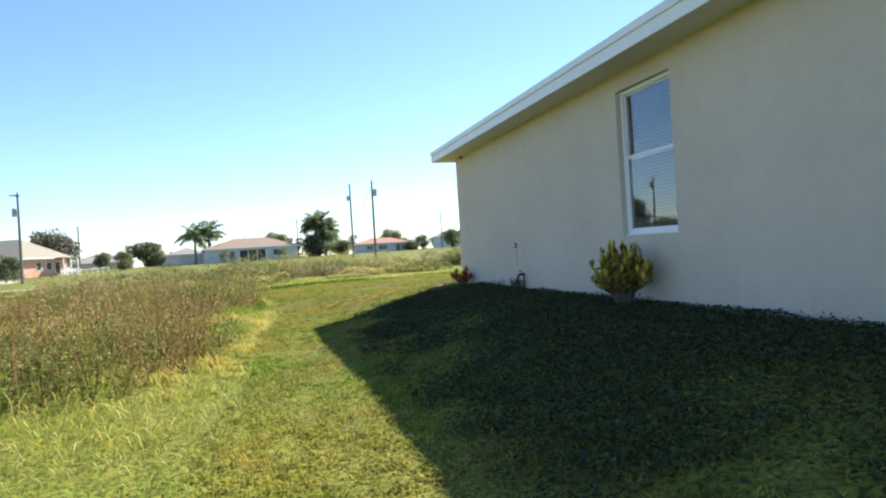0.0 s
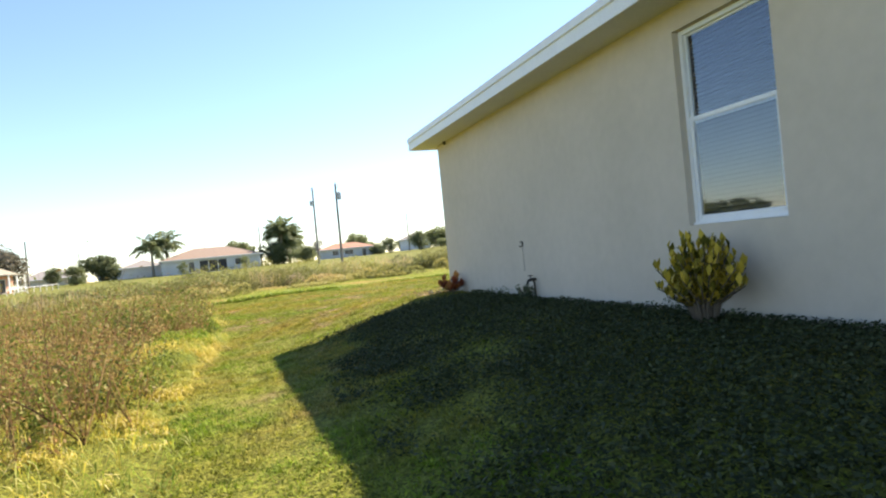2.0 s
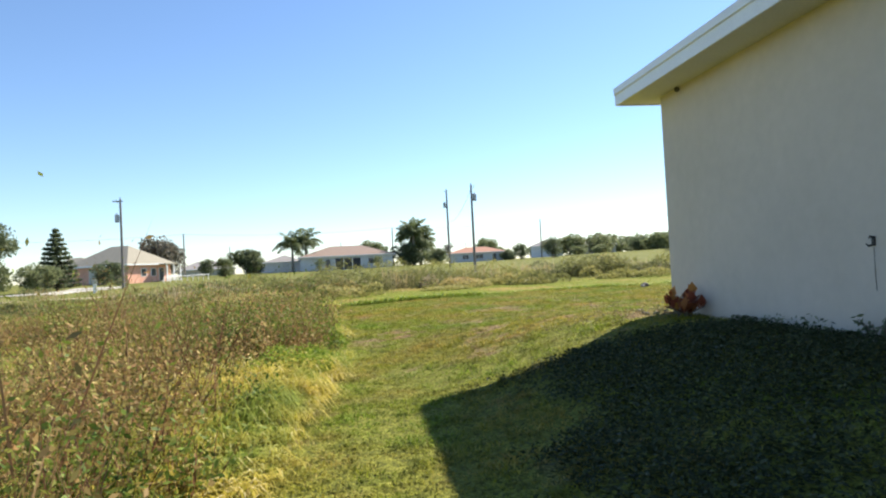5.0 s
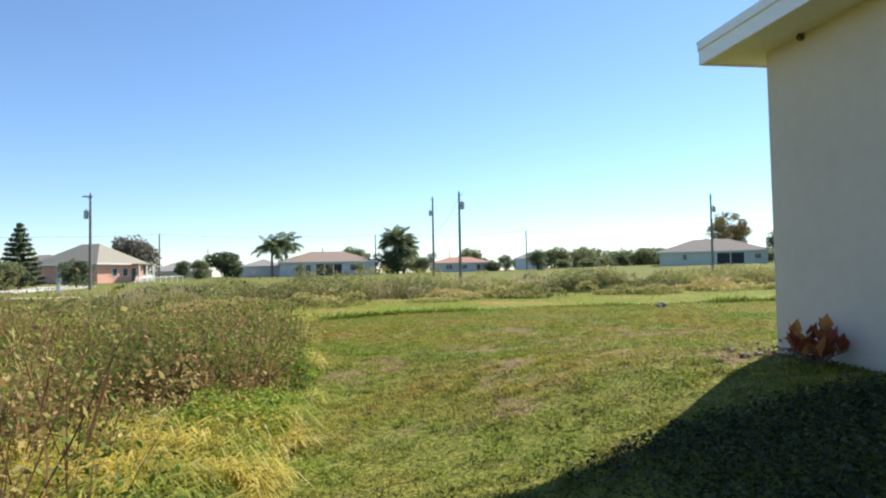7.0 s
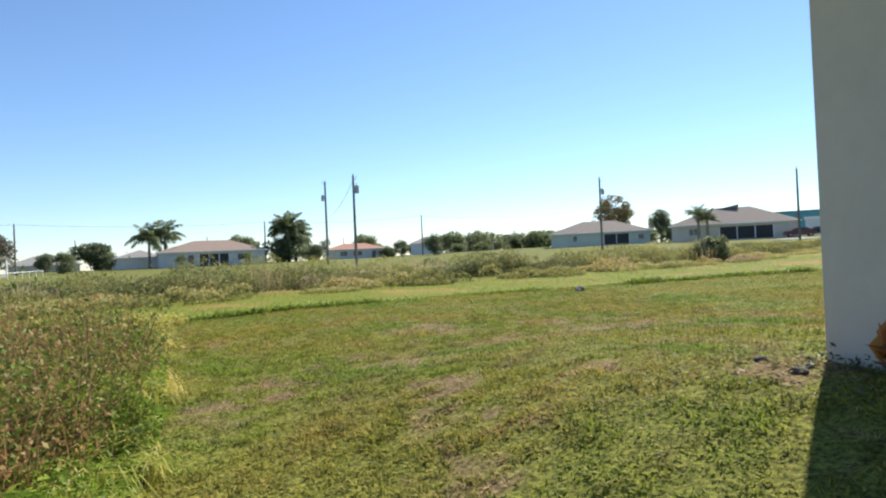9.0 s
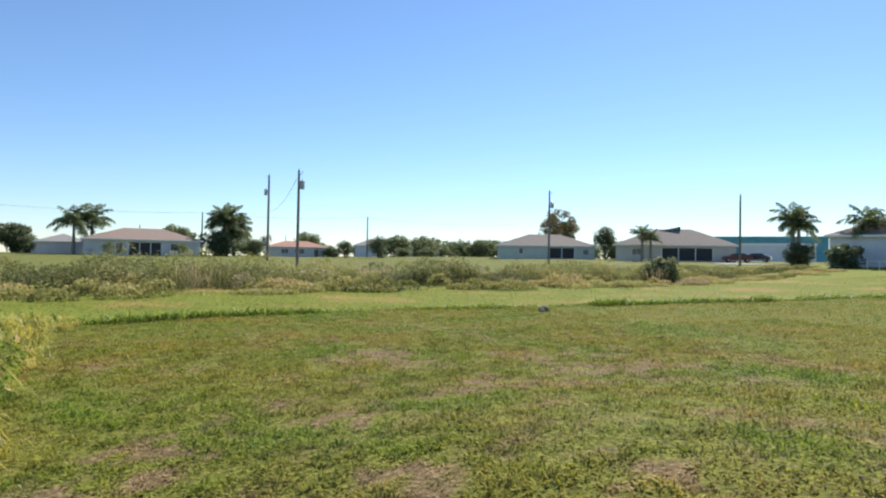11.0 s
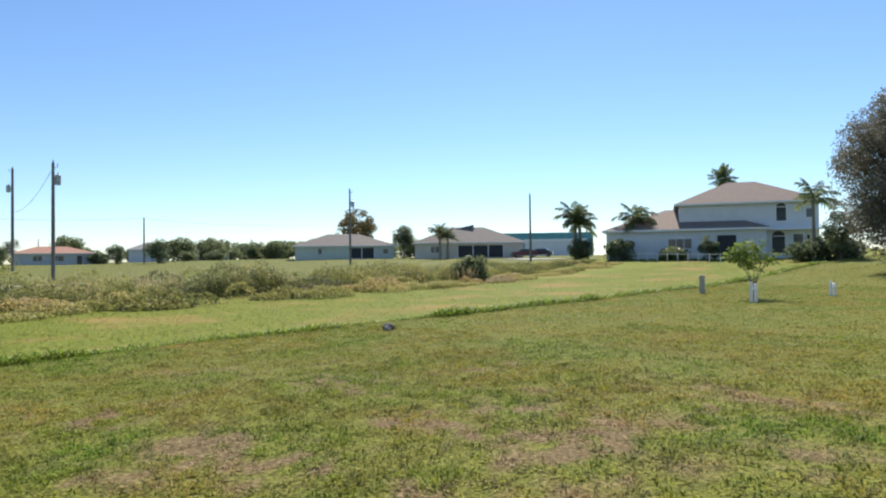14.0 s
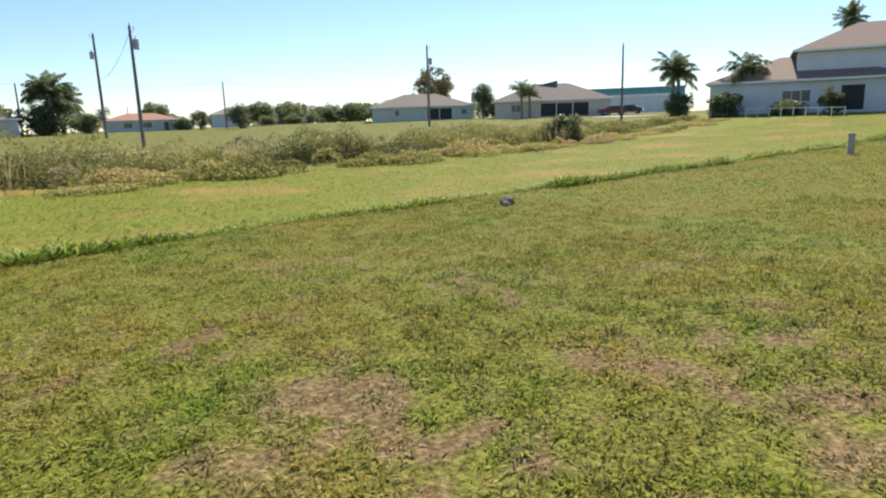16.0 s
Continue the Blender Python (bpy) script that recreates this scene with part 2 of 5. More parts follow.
WEEDS = toned_foliage("weed_leaves", [(0, (0.11, 0.12, 0.055)), (0.3, (0.22, 0.225, 0.075)), (0.5, (0.32, 0.31, 0.10)), (0.7, (0.47, 0.42, 0.17)),
                                      (0.85, (0.52, 0.39, 0.16)), (1, (0.44, 0.36, 0.23))], 0.6, 0.42, 0.15)
BRUSH_STEM = foliage("brush_stems", [(0, (0.07, 0.035, 0.022)), (0.5, (0.19, 0.10, 0.055)), (1, (0.42, 0.28, 0.14))], None, 1, 0.7, 0.4)
# LEAF_DARK, LEAF_MID and PALM_LEAF are lightened and greyed to suggest distant haze.
LEAF_DARK = foliage("leaf_dark", [(0, (0.085, 0.11, 0.06)), (0.6, (0.14, 0.175, 0.095)), (1, (0.22, 0.25, 0.14))], None, 1, 0.45, 0.5)
LEAF_MID = foliage("leaf_mid", [(0, (0.11, 0.14, 0.07)), (0.6, (0.19, 0.225, 0.11)), (1, (0.28, 0.30, 0.15))], None, 1, 0.45, 0.5)
LEAF_BROWN = foliage("leaf_rusty", [(0, (0.10, 0.10, 0.045)), (0.5, (0.22, 0.19, 0.09)), (1, (0.38, 0.27, 0.13))], None, 1, 0.6, 0.4)
LEAF_GREY = foliage("leaf_greyish", [(0, (0.09, 0.095, 0.075)), (0.6, (0.155, 0.15, 0.12)), (1, (0.25, 0.22, 0.17))], None, 1, 0.5, 0.42)
LEAF_GREEN_GREY = foliage("leaf_green_grey", [(0, (0.10, 0.12, 0.06)), (0.6, (0.20, 0.23, 0.11)), (1, (0.34, 0.36, 0.18))], None, 1, 0.5, 0.4)
PALM_LEAF = foliage("palm_leaf", [(0, (0.09, 0.12, 0.055)), (0.6, (0.15, 0.19, 0.08)), (1, (0.24, 0.27, 0.12))], None, 1, 0.65, 0.45)
SAPLING_LEAF = foliage("sapling_leaf", [(0, (0.09, 0.13, 0.03)), (0.6, (0.17, 0.23, 0.05)), (1, (0.28, 0.34, 0.08))], None, 1, 0.65, 0.4)
CROTON = foliage("croton_yellow", [(0, (0.10, 0.10, 0.02)), (0.35, (0.26, 0.215, 0.03)), (0.7, (0.52, 0.38, 0.045)), (1, (0.74, 0.56, 0.10))], None, 1, 0.35, 0.3)
CROTON_RED = foliage("croton_red", [(0, (0.16, 0.045, 0.03)), (0.5, (0.36, 0.10, 0.05)), (0.8, (0.48, 0.19, 0.07)), (1, (0.60, 0.33, 0.08))], None, 1, 0.35, 0.3)


# ---- building helpers ----
def link_bm(name, bm, material, parent=None, label="", smooth=False):
    me = bpy.data.meshes.new(name)
    bmesh.ops.recalc_face_normals(bm, faces=bm.faces)
    bm.to_mesh(me)
    bm.free()
    for p in me.polygons:
        p.use_smooth = smooth
    me.materials.append(material)
    ob = new(name, me)
    if parent is not None:
        ob.parent = parent
    if label:
        ob["label"] = label
    return ob


part = link_bm


def np_mesh(name, V, F, material, parent=None, smooth=False, dry=None, tone=None):
    V, F = np.asarray(V, np.float32), np.asarray(F, np.int32)
    me = bpy.data.meshes.new(name)
    n, k = F.shape
    me.vertices.add(len(V))
    me.vertices.foreach_set("co", V.ravel())
    me.loops.add(n * k)
    me.loops.foreach_set("vertex_index", F.ravel())
    me.polygons.add(n)
    me.polygons.foreach_set("loop_start", np.arange(0, n * k, k, dtype=np.int32))
    me.update(calc_edges=True)
    if smooth:
        me.polygons.foreach_set("use_smooth", np.ones(n, bool))
    if dry is not None:
        me.attributes.new("dry", "FLOAT", "POINT").data.foreach_set("value", np.asarray(dry, np.float32))
    if tone is not None:
        me.attributes.new("tone", "FLOAT", "POINT").data.foreach_set("value", np.asarray(tone, np.float32))
    me.materials.append(material)
    ob = new(name, me)
    if parent is not None:
        ob.parent = parent
    return ob


def empty(name, m=Matrix.Identity(4)):
    ob = new(name)
    ob.matrix_world = m
    return ob


def box(bm, x0, x1, y0, y1, z0, z1, bevel=0.0):
    vs = bmesh.ops.create_cube(bm, size=1.0)["verts"]
    bmesh.ops.transform(bm, verts=vs, matrix=Matrix.Translation(((x0 + x1) / 2, (y0 + y1) / 2, (z0 + z1) / 2))
                        @ Matrix.Diagonal((x1 - x0, y1 - y0, z1 - z0, 1)))
    if bevel:
        es = list({e for v in vs for e in v.link_edges})
        bmesh.ops.bevel(bm, geom=es, offset=bevel, segments=2, affect="EDGES")
    return bm


def tube(bm, points, radii, sides=10):
    """A tapered, closed tube along the points."""
    rings = []
    for i, p in enumerate(points):
        p = Vector(p)
        a = Vector(points[max(i - 1, 0)])
        b = Vector(points[min(i + 1, len(points) - 1)])
        q = (b - a).to_track_quat("Z", "Y")
        rings.append([bm.verts.new(p + q @ Vector((radii[i] * math.cos(k * 2 * math.pi / sides), radii[i] * math.sin(k * 2 * math.pi / sides), 0))) for k in range(sides)])
    for r0, r1 in zip(rings, rings[1:]):
        for k in range(sides):
            bm.faces.new((r0[k], r0[(k + 1) % sides], r1[(k + 1) % sides], r1[k]))
    bm.faces.new(rings[0][::-1])
    bm.faces.new(rings[-1])
    return bm


def blades(P, h, w, bend):
    """Bent, tapering blades with their feet at P: vertices and triangles."""
    n = len(P)
    a = rng.uniform(0, 2 * np.pi, n)
    side = np.stack([np.cos(a), np.sin(a), np.zeros(n)], 1) * (w / 2)[:, None]
    b = a + np.pi / 2 + rng.normal(0, 0.5, n)
    out = np.stack([np.cos(b), np.sin(b), np.zeros(n)], 1)
    up = np.array([0, 0, 1.0])
    rise = h / (1 + 0.8 * bend ** 1.5)
    mid = P + up * (0.75 * rise)[:, None] + out * (h * bend * 0.4)[:, None]
    tip = P + up * rise[:, None] + out * (h * bend)[:, None]
    V = np.stack([P, mid + side, tip, mid - side], 1).reshape(-1, 3)
    i = np.arange(n)[:, None] * 4
    F = np.concatenate([i + [0, 1, 3], i + [1, 2, 3]])
    return V, F


def leaves(C, size, flat=0.0):
    """Small pointed leaves (two triangles each) at C, turned at random."""
    n = len(C)
    d = rng.normal(size=(n, 3))
    d[:, 2] *= 1 - flat
    d /= np.linalg.norm(d, axis=1)[:, None]
    e = np.cross(d, rng.normal(size=(n, 3)))
    e /= np.linalg.norm(e, axis=1)[:, None] + 1e-9
    s = size[:, None]
    V = np.stack([C - d * s, C + e * s * 0.42, C + d * s, C - e * s * 0.42], 1).reshape(-1, 3)
    i = np.arange(n)[:, None] * 4
    return V, np.concatenate([i + [0, 1, 2], i + [0, 2, 3]])


def smooth01(v):
    v = np.clip(v, 0, 1)
    return v * v * (3 - 2 * v)


def lawn_edge(x):
    return 12.9 + 0.09 * np.clip(x, -40, 45)


def wavy(x, y, s, k=0.0):
    """A cheap smooth field between -1 and 1."""
    return (np.sin(x * s + 1.3 * np.sin(y * s * 0.7 + k)) + np.sin(y * s * 1.13 + 1.7 * np.sin(x * s * 0.6 + 2 + k))) / 2


def value_noise(x, y, s, seed=0):
    """Smooth noise between 0 and 1 with cells of 1 / s metres."""
    x, y = np.asarray(x, float) * s + 371.3 + seed * 17.7, np.asarray(y, float) * s + 911.7 + seed * 31.1
    i, j = np.floor(x), np.floor(y)
    u, v = smooth01(x - i), smooth01(y - j)

    def cell(a, b):
        h = np.sin(a * 127.1 + b * 311.7 + seed * 74.7) * 43758.5453
        return h - np.floor(h)

    return (cell(i, j) * (1 - u) + cell(i + 1, j) * u) * (1 - v) + (cell(i, j + 1) * (1 - u) + cell(i + 1, j + 1) * u) * v


def cloudy(x, y, s, seed=0):
    return (value_noise(x, y, s, seed) + 0.5 * value_noise(x, y, s * 2.1, seed + 1) + 0.25 * value_noise(x, y, s * 4.3, seed + 2)) / 1.75


WORN = ((-2.2, 3.3, 0.45), (-2.4, 0.7, 0.4), (-3.6, 3.2, 0.6), (-0.8, 4.1, 0.5), (-1.2, 0.9, 0.45), (-2.3, 1.9, 0.45), (0.3, 1.1, 0.4), (-0.9, 6.5, 0.6),
        (1.3, 8.0, 0.8), (-1.1, 8.1, 0.5), (-0.6, 5.9, 0.5), (0.8, 6.0, 0.5), (1.5, 5.6, 0.5), (1.1, 4.7, 0.5), (-0.2, 4.7, 0.5), (-2.6, -0.1, 0.35),
        (-4.0, -4.9, 0.3), (-3.9, -7.3, 0.3), (-0.45, -0.1, 0.45))


def worn(x, y):
    """How bare and dry the lawn is, 0 to 1."""
    k = np.zeros(np.shape(x))
    for px, py, pr in WORN:
        k = k + np.exp(-((x - px) ** 2 + (y - py) ** 2) / (pr * pr))
    f, g, b = cloudy(x, y, 1.6, 5), cloudy(x, y, 6.5, 9), cloudy(x, y, 0.5, 12)
    k = np.minimum(k, 1.0)
    south = smooth01((y + 1.0) / 4.0) * smooth01((9.0 - y) / 4.0) * smooth01((x + 3.4) / 1.6)
    far = 1 - 0.8 * smooth01((np.hypot(x + 1.5, y - 3) - 6.5) / 5)
    return far * np.clip((f - 0.5) * 1.4 + (g - 0.47) * (1.2 + 2.2 * k) + 0.50 * k + 0.55 * south * (b - 0.38) - 0.03, 0, 1)


def gz(x, y):
    """Height of the ground."""
    x, y = np.asarray(x, float), np.asarray(y, float)
    k = smooth01((-y - 3) / 6)
    a = 0.03 - 0.55 * smooth01((-x - 0.5 - 0.3 * k) / (3.6 + 0.25 * k))
    b = -0.26 - 0.1 * smooth01((-x - 2) / 3)
    w = smooth01(y / 5.0)
    lawn = a * (1 - w) + b * w
    e = y - lawn_edge(x)
    drop = -0.16 * smooth01(e / 0.35) - 0.14 * smooth01(e / 5.0) + 0.22 * smooth01((e - 8) / 12)
    r = np.hypot(x, y)
    far = 1.4 * smooth01((r - 50) / 90) + (1.3 - 0.6 * smooth01((y - 35) / 30)) * smooth01((x - 25) / 40)
    return lawn + drop + far + 0.02 * (cloudy(x, y, 2.3, 3) - 0.5) + 0.02 * wavy(x, y, 0.6, 1.0)


def gzf(x, y):
    return float(gz(x, y))


def on_ground(x, y):
    return np.stack([x, y, gz(x, y)], 1)


# ---- ground ----
def axis_steps(lo, hi, fine):
    mid = list(np.arange(lo, hi + 1e-6, fine))
    step, v, out = fine, hi, []
    while v < 3500:
        step *= 1.13
        v += step
        out.append(v)
    step, v, neg = fine, lo, []
    while v > -3500:
        step *= 1.13
        v -= step
        neg.append(v)
    return np.array(neg[::-1] + mid + out)


gx, gy = axis_steps(-9, 9, 0.15), axis_steps(-15, 18, 0.15)
GX, GY = np.meshgrid(gx, gy)
V = on_ground(GX.ravel(), GY.ravel())
nx = len(gx)
idx = np.arange((len(gy) - 1) * nx).reshape(len(gy) - 1, nx)[:, :-1].ravel()
F = np.stack([idx, idx + 1, idx + 1 + nx, idx + nx], 1)
ground = np_mesh("ground", V, F, GROUND, smooth=True, dry=worn(V[:, 0], V[:, 1]))
tagged(ground, "mown lawn and rough grass reaching the far houses", "ground", kind="structure")


def strip(name, pts, width, material, label, lift=0.05, step=2.0):
    """A ribbon laid on the ground along the points."""
    pts = [Vector((*p, 0)) for p in pts]
    line = []
    for a, b in zip(pts, pts[1:]):
        n = max(2, int((b - a).length / step))
        line += [a.lerp(b, i / n) for i in range(n)]
    line.append(pts[-1])
    bm = bmesh.new()
    prev = None
    for i, p in enumerate(line):
        d = (line[min(i + 1, len(line) - 1)] - line[max(i - 1, 0)]).normalized()
        s = Vector((-d.y, d.x, 0)) * width / 2
        row = []
        for q, dz in ((p + s, -0.25), (p + s, lift), (p - s, lift), (p - s, -0.25)):
            row.append(bm.verts.new((q.x, q.y, max(gzf(p.x, p.y), gzf(q.x, q.y)) + dz)))
        if prev:
            for k in range(3):
                bm.faces.new((prev[k], prev[k + 1], row[k + 1], row[k]))
        prev = row
    return tagged(link_bm(name, bm, material), label, name, kind="structure")


strip("road", [(-140, 24), (-60, 38), (-5, 50), (8, 54.8)], 2.2, ASPHALT, "pale worn asphalt street beyond the weeds")


# ---- the house beside the walk ----
WIN_Y0, WIN_Y1, WIN_Z0, WIN_Z1 = -8.25, -7.12, 0.90, 2.77
SOFF = 3.0
L, D, OV, OVY = 17.0, 12.0, 0.48, 0.35


def near_house():
    h = tagged(empty("house"), "tan stucco house with white fascia and a hipped shingle roof", "house")
    bm = bmesh.new()
    t = 0.2
    box(bm, 0, t, WIN_Y1, 0, -0.6, SOFF + 0.05)
    box(bm, 0, t, -L, WIN_Y0, -0.6, SOFF + 0.05)
    box(bm, 0, t, WIN_Y0, WIN_Y1, -0.6, WIN_Z0)
    box(bm, 0, t, WIN_Y0, WIN_Y1, WIN_Z1, SOFF + 0.05)
    bmesh.ops.remove_doubles(bm, verts=bm.verts, dist=1e-5)
    part("side_wall", bm, STUCCO, h)
    for name, b in (("rear_wall", (t, D, -t, 0)), ("far_wall", (D - t, D, -L, -t)), ("front_wall", (t, D - t, -L, -L + t))):
        part(name, box(bmesh.new(), b[0], b[1], b[2], b[3], -0.6, SOFF + 0.05), STUCCO, h)
    # Unseen near-black slabs and partition, added to keep the room behind the pane dark.
    part("ceiling_slab", box(bmesh.new(), t, D - t, -L + t, -t, SOFF - 0.3, SOFF - 0.2), INSIDE_SHADE, h)
    part("floor_slab", box(bmesh.new(), t, D - t, -L + t, -t, -0.1, 0.12), INSIDE_SHADE, h)
    part("unseen_partition", box(bmesh.new(), 3.5, 3.6, -L + t, -t, 0.12, SOFF - 0.3), INSIDE_SHADE, h)
    # soffit panels under the overhang
    for b in ((-OV, 0, -L - OV, OVY), (0, D + OV, 0, OVY), (D, D + OV, -L - OV, 0), (0, D, -L - OV, -L)):
        part("soffit", box(bmesh.new(), *b, SOFF, SOFF + 0.012), SOFFIT, h, "white vinyl soffit under the eaves")
    for k, (a, b) in enumerate((((-OV - 0.02, -OV), (-L - OV, OVY)), ((-OV - 0.02, D + OV), (OVY, OVY + 0.02)),
                                ((D + OV, D + OV + 0.02), (-L - OV, OVY)), ((-OV - 0.02, D + OV), (-L - OV - 0.02, -L - OV)))):
        bm = box(bmesh.new(), a[0], a[1], b[0], b[1], SOFF - 0.02, SOFF + 0.185, 0.004)
        f = part("fascia", bm, WHITE, h, "white painted fascia board")
        e = 0.022
        bm = box(bmesh.new(), a[0] - (e if k in (0,) else 0), a[1] + (e if k in (2,) else 0), b[0] - (e if k == 3 else 0), b[1] + (e if k == 1 else 0), SOFF + 0.13, SOFF + 0.226, 0.004)
        part("drip_edge", bm, WHITE, f)
    # hipped roof
    bm = bmesh.new()
    e, z = OV + 0.03, SOFF + 0.2
    half = D / 2 + e
    rise = half * 5 / 12
    for dz in (0.0, 0.03):
        c = [bm.verts.new(v) for v in ((-e, -L - e, z + dz), (D + e, -L - e, z + dz), (D + e, OVY + 0.03, z + dz), (-e, OVY + 0.03, z + dz), (D / 2, -L - e + half, z + rise + dz), (D / 2, e - half, z + rise + dz))]
        for f in ((0, 1, 4), (1, 2, 5, 4), (2, 3, 5), (3, 0, 4, 5)):
            bm.faces.new([c[i] for i in f])
        if dz:
            for i in range(4):
                bm.faces.new((prev[i], prev[(i + 1) % 4], c[(i + 1) % 4], c[i]))
        prev = c
    part("roof", bm, SHINGLE, h, "weathered grey-brown shingle roof")
    return h


house = near_house()


def window_unit():
    """Single-hung window set back in the wall; blinds behind it."""
    y0, y1, z0, z1, x = WIN_Y0, WIN_Y1, WIN_Z0, WIN_Z1, 0.09
    w = tagged(empty("window", Matrix.Translation((x, (y0 + y1) / 2, z0))), "white vinyl single-hung window in the stucco wall", "window")
    hw, H = (y1 - y0) / 2, z1 - z0

    def frame_of(name, a0, a1, b0, b1, d0, d1, t, parent):
        bm = bmesh.new()
        box(bm, d0, d1, a0, a0 + t, b0, b1, 0.004)
        box(bm, d0, d1, a1 - t, a1, b0, b1, 0.004)
        box(bm, d0 + 0.002, d1 - 0.002, a0 + t, a1 - t, b1 - t, b1, 0.004)
        box(bm, d0 + 0.002, d1 - 0.002, a0 + t, a1 - t, b0, b0 + t, 0.004)
        return part(name, bm, VINYL, parent)

    frame_of("window_frame", -hw, hw, 0.0, H, -0.02, 0.06, 0.045, w)
    mid = 1.0
    up = frame_of("upper_sash", -hw + 0.045, hw - 0.045, mid - 0.03, H - 0.045, 0.015, 0.045, 0.022, w)
    lo = frame_of("lower_sash", -hw + 0.045, hw - 0.045, 0.045, mid + 0.03, -0.012, 0.014, 0.042, w)
    for s, b0, b1, d in ((up, mid - 0.01, H - 0.06, 0.028), (lo, 0.085, mid - 0.01, 0.0)):
        p = part("pane", box(bmesh.new(), d, d + 0.004, -hw + 0.065, hw - 0.065, b0, b1), GLASS, s)
        p.visible_shadow = False
    part("sill", box(bmesh.new(), -0.05, 0.0, -hw + 0.004, hw - 0.004, 0.002, 0.022, 0.004), VINYL, w)
    # The blind's colour carries the dim room, not the slats' own tone.
    b = tagged(empty("window_blind", Matrix.Translation((x + 0.12, (y0 + y1) / 2, z0))), "horizontal slat blind closed behind the window, coloured near black for the dim room", "blind")
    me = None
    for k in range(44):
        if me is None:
            ob = part("slat", box(bmesh.new(), -0.018, 0.018, -hw + 0.09, hw + 0.06, -0.001, 0.001), DIM_BLIND, b)
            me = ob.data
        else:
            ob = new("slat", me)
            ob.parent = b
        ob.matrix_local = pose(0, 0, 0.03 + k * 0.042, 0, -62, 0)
    part("head_rail", box(bmesh.new(), -0.02, 0.02, -hw + 0.09, hw + 0.06, 1.87, 1.91), DIM_BLIND, b)


window_unit()


# ---- poles and wires ----
def utility_pole(x, y, top, r=0.14, can=None, arm=0.0, turn=0.0, lean=0.0):
    z = gzf(x, y)
    p = tagged(empty("utility_pole", pose(x, y, z, 0, lean, turn)), "weathered grey wooden utility pole beyond the weeds", "utility pole", "utility poles")
    H = top - z
    part("pole", tube(bmesh.new(), [(0, 0, -0.5), (0, 0, H * 0.5), (0, 0, H)], [r * 1.15, r, r * 0.75], 10), WOOD_POLE, p)
    if can:
        side, drop = can
        bm = bmesh.new()
        s = side * (r + 0.26)
        tube(bm, [(s, 0, H - drop - 0.45), (s, 0, H - drop - 0.42), (s, 0, H - drop + 0.4), (s, 0, H - drop + 0.45)], [0.2, 0.24, 0.24, 0.16], 14)
        tube(bm, [(s, 0, H - drop + 0.45), (s, 0, H - drop + 0.68)], [0.05, 0.035], 8)
        t = part("transformer", bm, METAL, p, "grey transformer can")
        part("bracket", box(bmesh.new(), min(0, s), max(0, s), -0.04, 0.04, H - drop - 0.05, H - drop + 0.05), METAL, t)
        part("fuse_arm", tube(bmesh.new(), [(0, 0, H - 0.5), (side * 0.35, 0, H - 0.35), (side * 0.4, 0, H - 0.05)], [0.03, 0.03, 0.04], 6), METAL, p)
    if arm:
        part("crossarm", box(bmesh.new(), -arm, arm * 0.3, -0.05, 0.05, H - 0.3, H - 0.18), WOOD_POLE, p)
    part("insulator", tube(bmesh.new(), [(0, 0, H), (0, 0, H + 0.1), (0, 0, H + 0.25)], [0.03, 0.06, 0.03], 8), METAL, p)
    return p


def wire(a, b, sag):
    cu = bpy.data.curves.new("power_line", "CURVE")
    cu.dimensions, cu.bevel_depth = "3D", 0.018
    s = cu.splines.new("POLY")
    n = 24
    s.points.add(n)
    for i in range(n + 1):
        t = i / n
        p = Vector(a).lerp(Vector(b), t)
        s.points[i].co = (p.x, p.y, p.z - sag * 4 * t * (1 - t), 1)
    cu.materials.append(WIRE)
    return tagged(new("power_line", cu), "thin dark overhead wire between poles", "power line", "power lines")


E7, E14 = Vector((-4.16, -5.55)), Vector((-2.69, 1.72))


def at(eye, az, dist):
    """A place in the plan from a corner of the walk, a bearing clockwise from +y and a distance."""
    return eye.x + dist * math.sin(radians(az)), eye.y + dist * math.cos(radians(az))


POLE_A, POLE_B, POLE_C, POLE_D, POLE_L = (10.36, 96.1), (9.02, 65.1), (46.76, 75.0), (59.03, 52.7), (-31.3, 67.3)
utility_pole(*POLE_A, 13.35, 0.17, (-1, 2.6))
utility_pole(*POLE_B, 10.15, 0.15, (1, 1.5), 0, 15)
utility_pole(*POLE_C, 11.15, 0.15, (1, 2.0), 0, -20)
utility_pole(*POLE_D, 9.3, 0.13)
utility_pole(*POLE_L, 10.15, 0.14, (-1, 2.2), 0.8, 10)
FAR_POLES = [(at(E7, -15.4, 135), 9.6), (at(E7, 2.85, 140), 9.7), (at(E7, 16.6, 140), 9.9)]
for (fx, fy), top in FAR_POLES:
    utility_pole(fx, fy, top, 0.15)
utility_pole(*at(E7, -11.6, 190), 9.0, 0.14)
utility_pole(*at(E7, 9.6, 210), 8.0, 0.14)
utility_pole(*at(E7, -1.9, 190), 9.0, 0.14)
for (a, ta), (b, tb) in zip(FAR_POLES, FAR_POLES[1:]):
    wire((*a, ta), (*b, tb), 0.7)
wire((*at(E7, -32, 150), 9.6), (*FAR_POLES[0][0], 9.6), 0.5)
wire((POLE_A[0], POLE_A[1], 7.8), (POLE_B[0], POLE_B[1], 9.7), 1.0)
wire((*FAR_POLES[2][0], 9.8), (*at(E7, 30, 175), 11.0), 0.8)


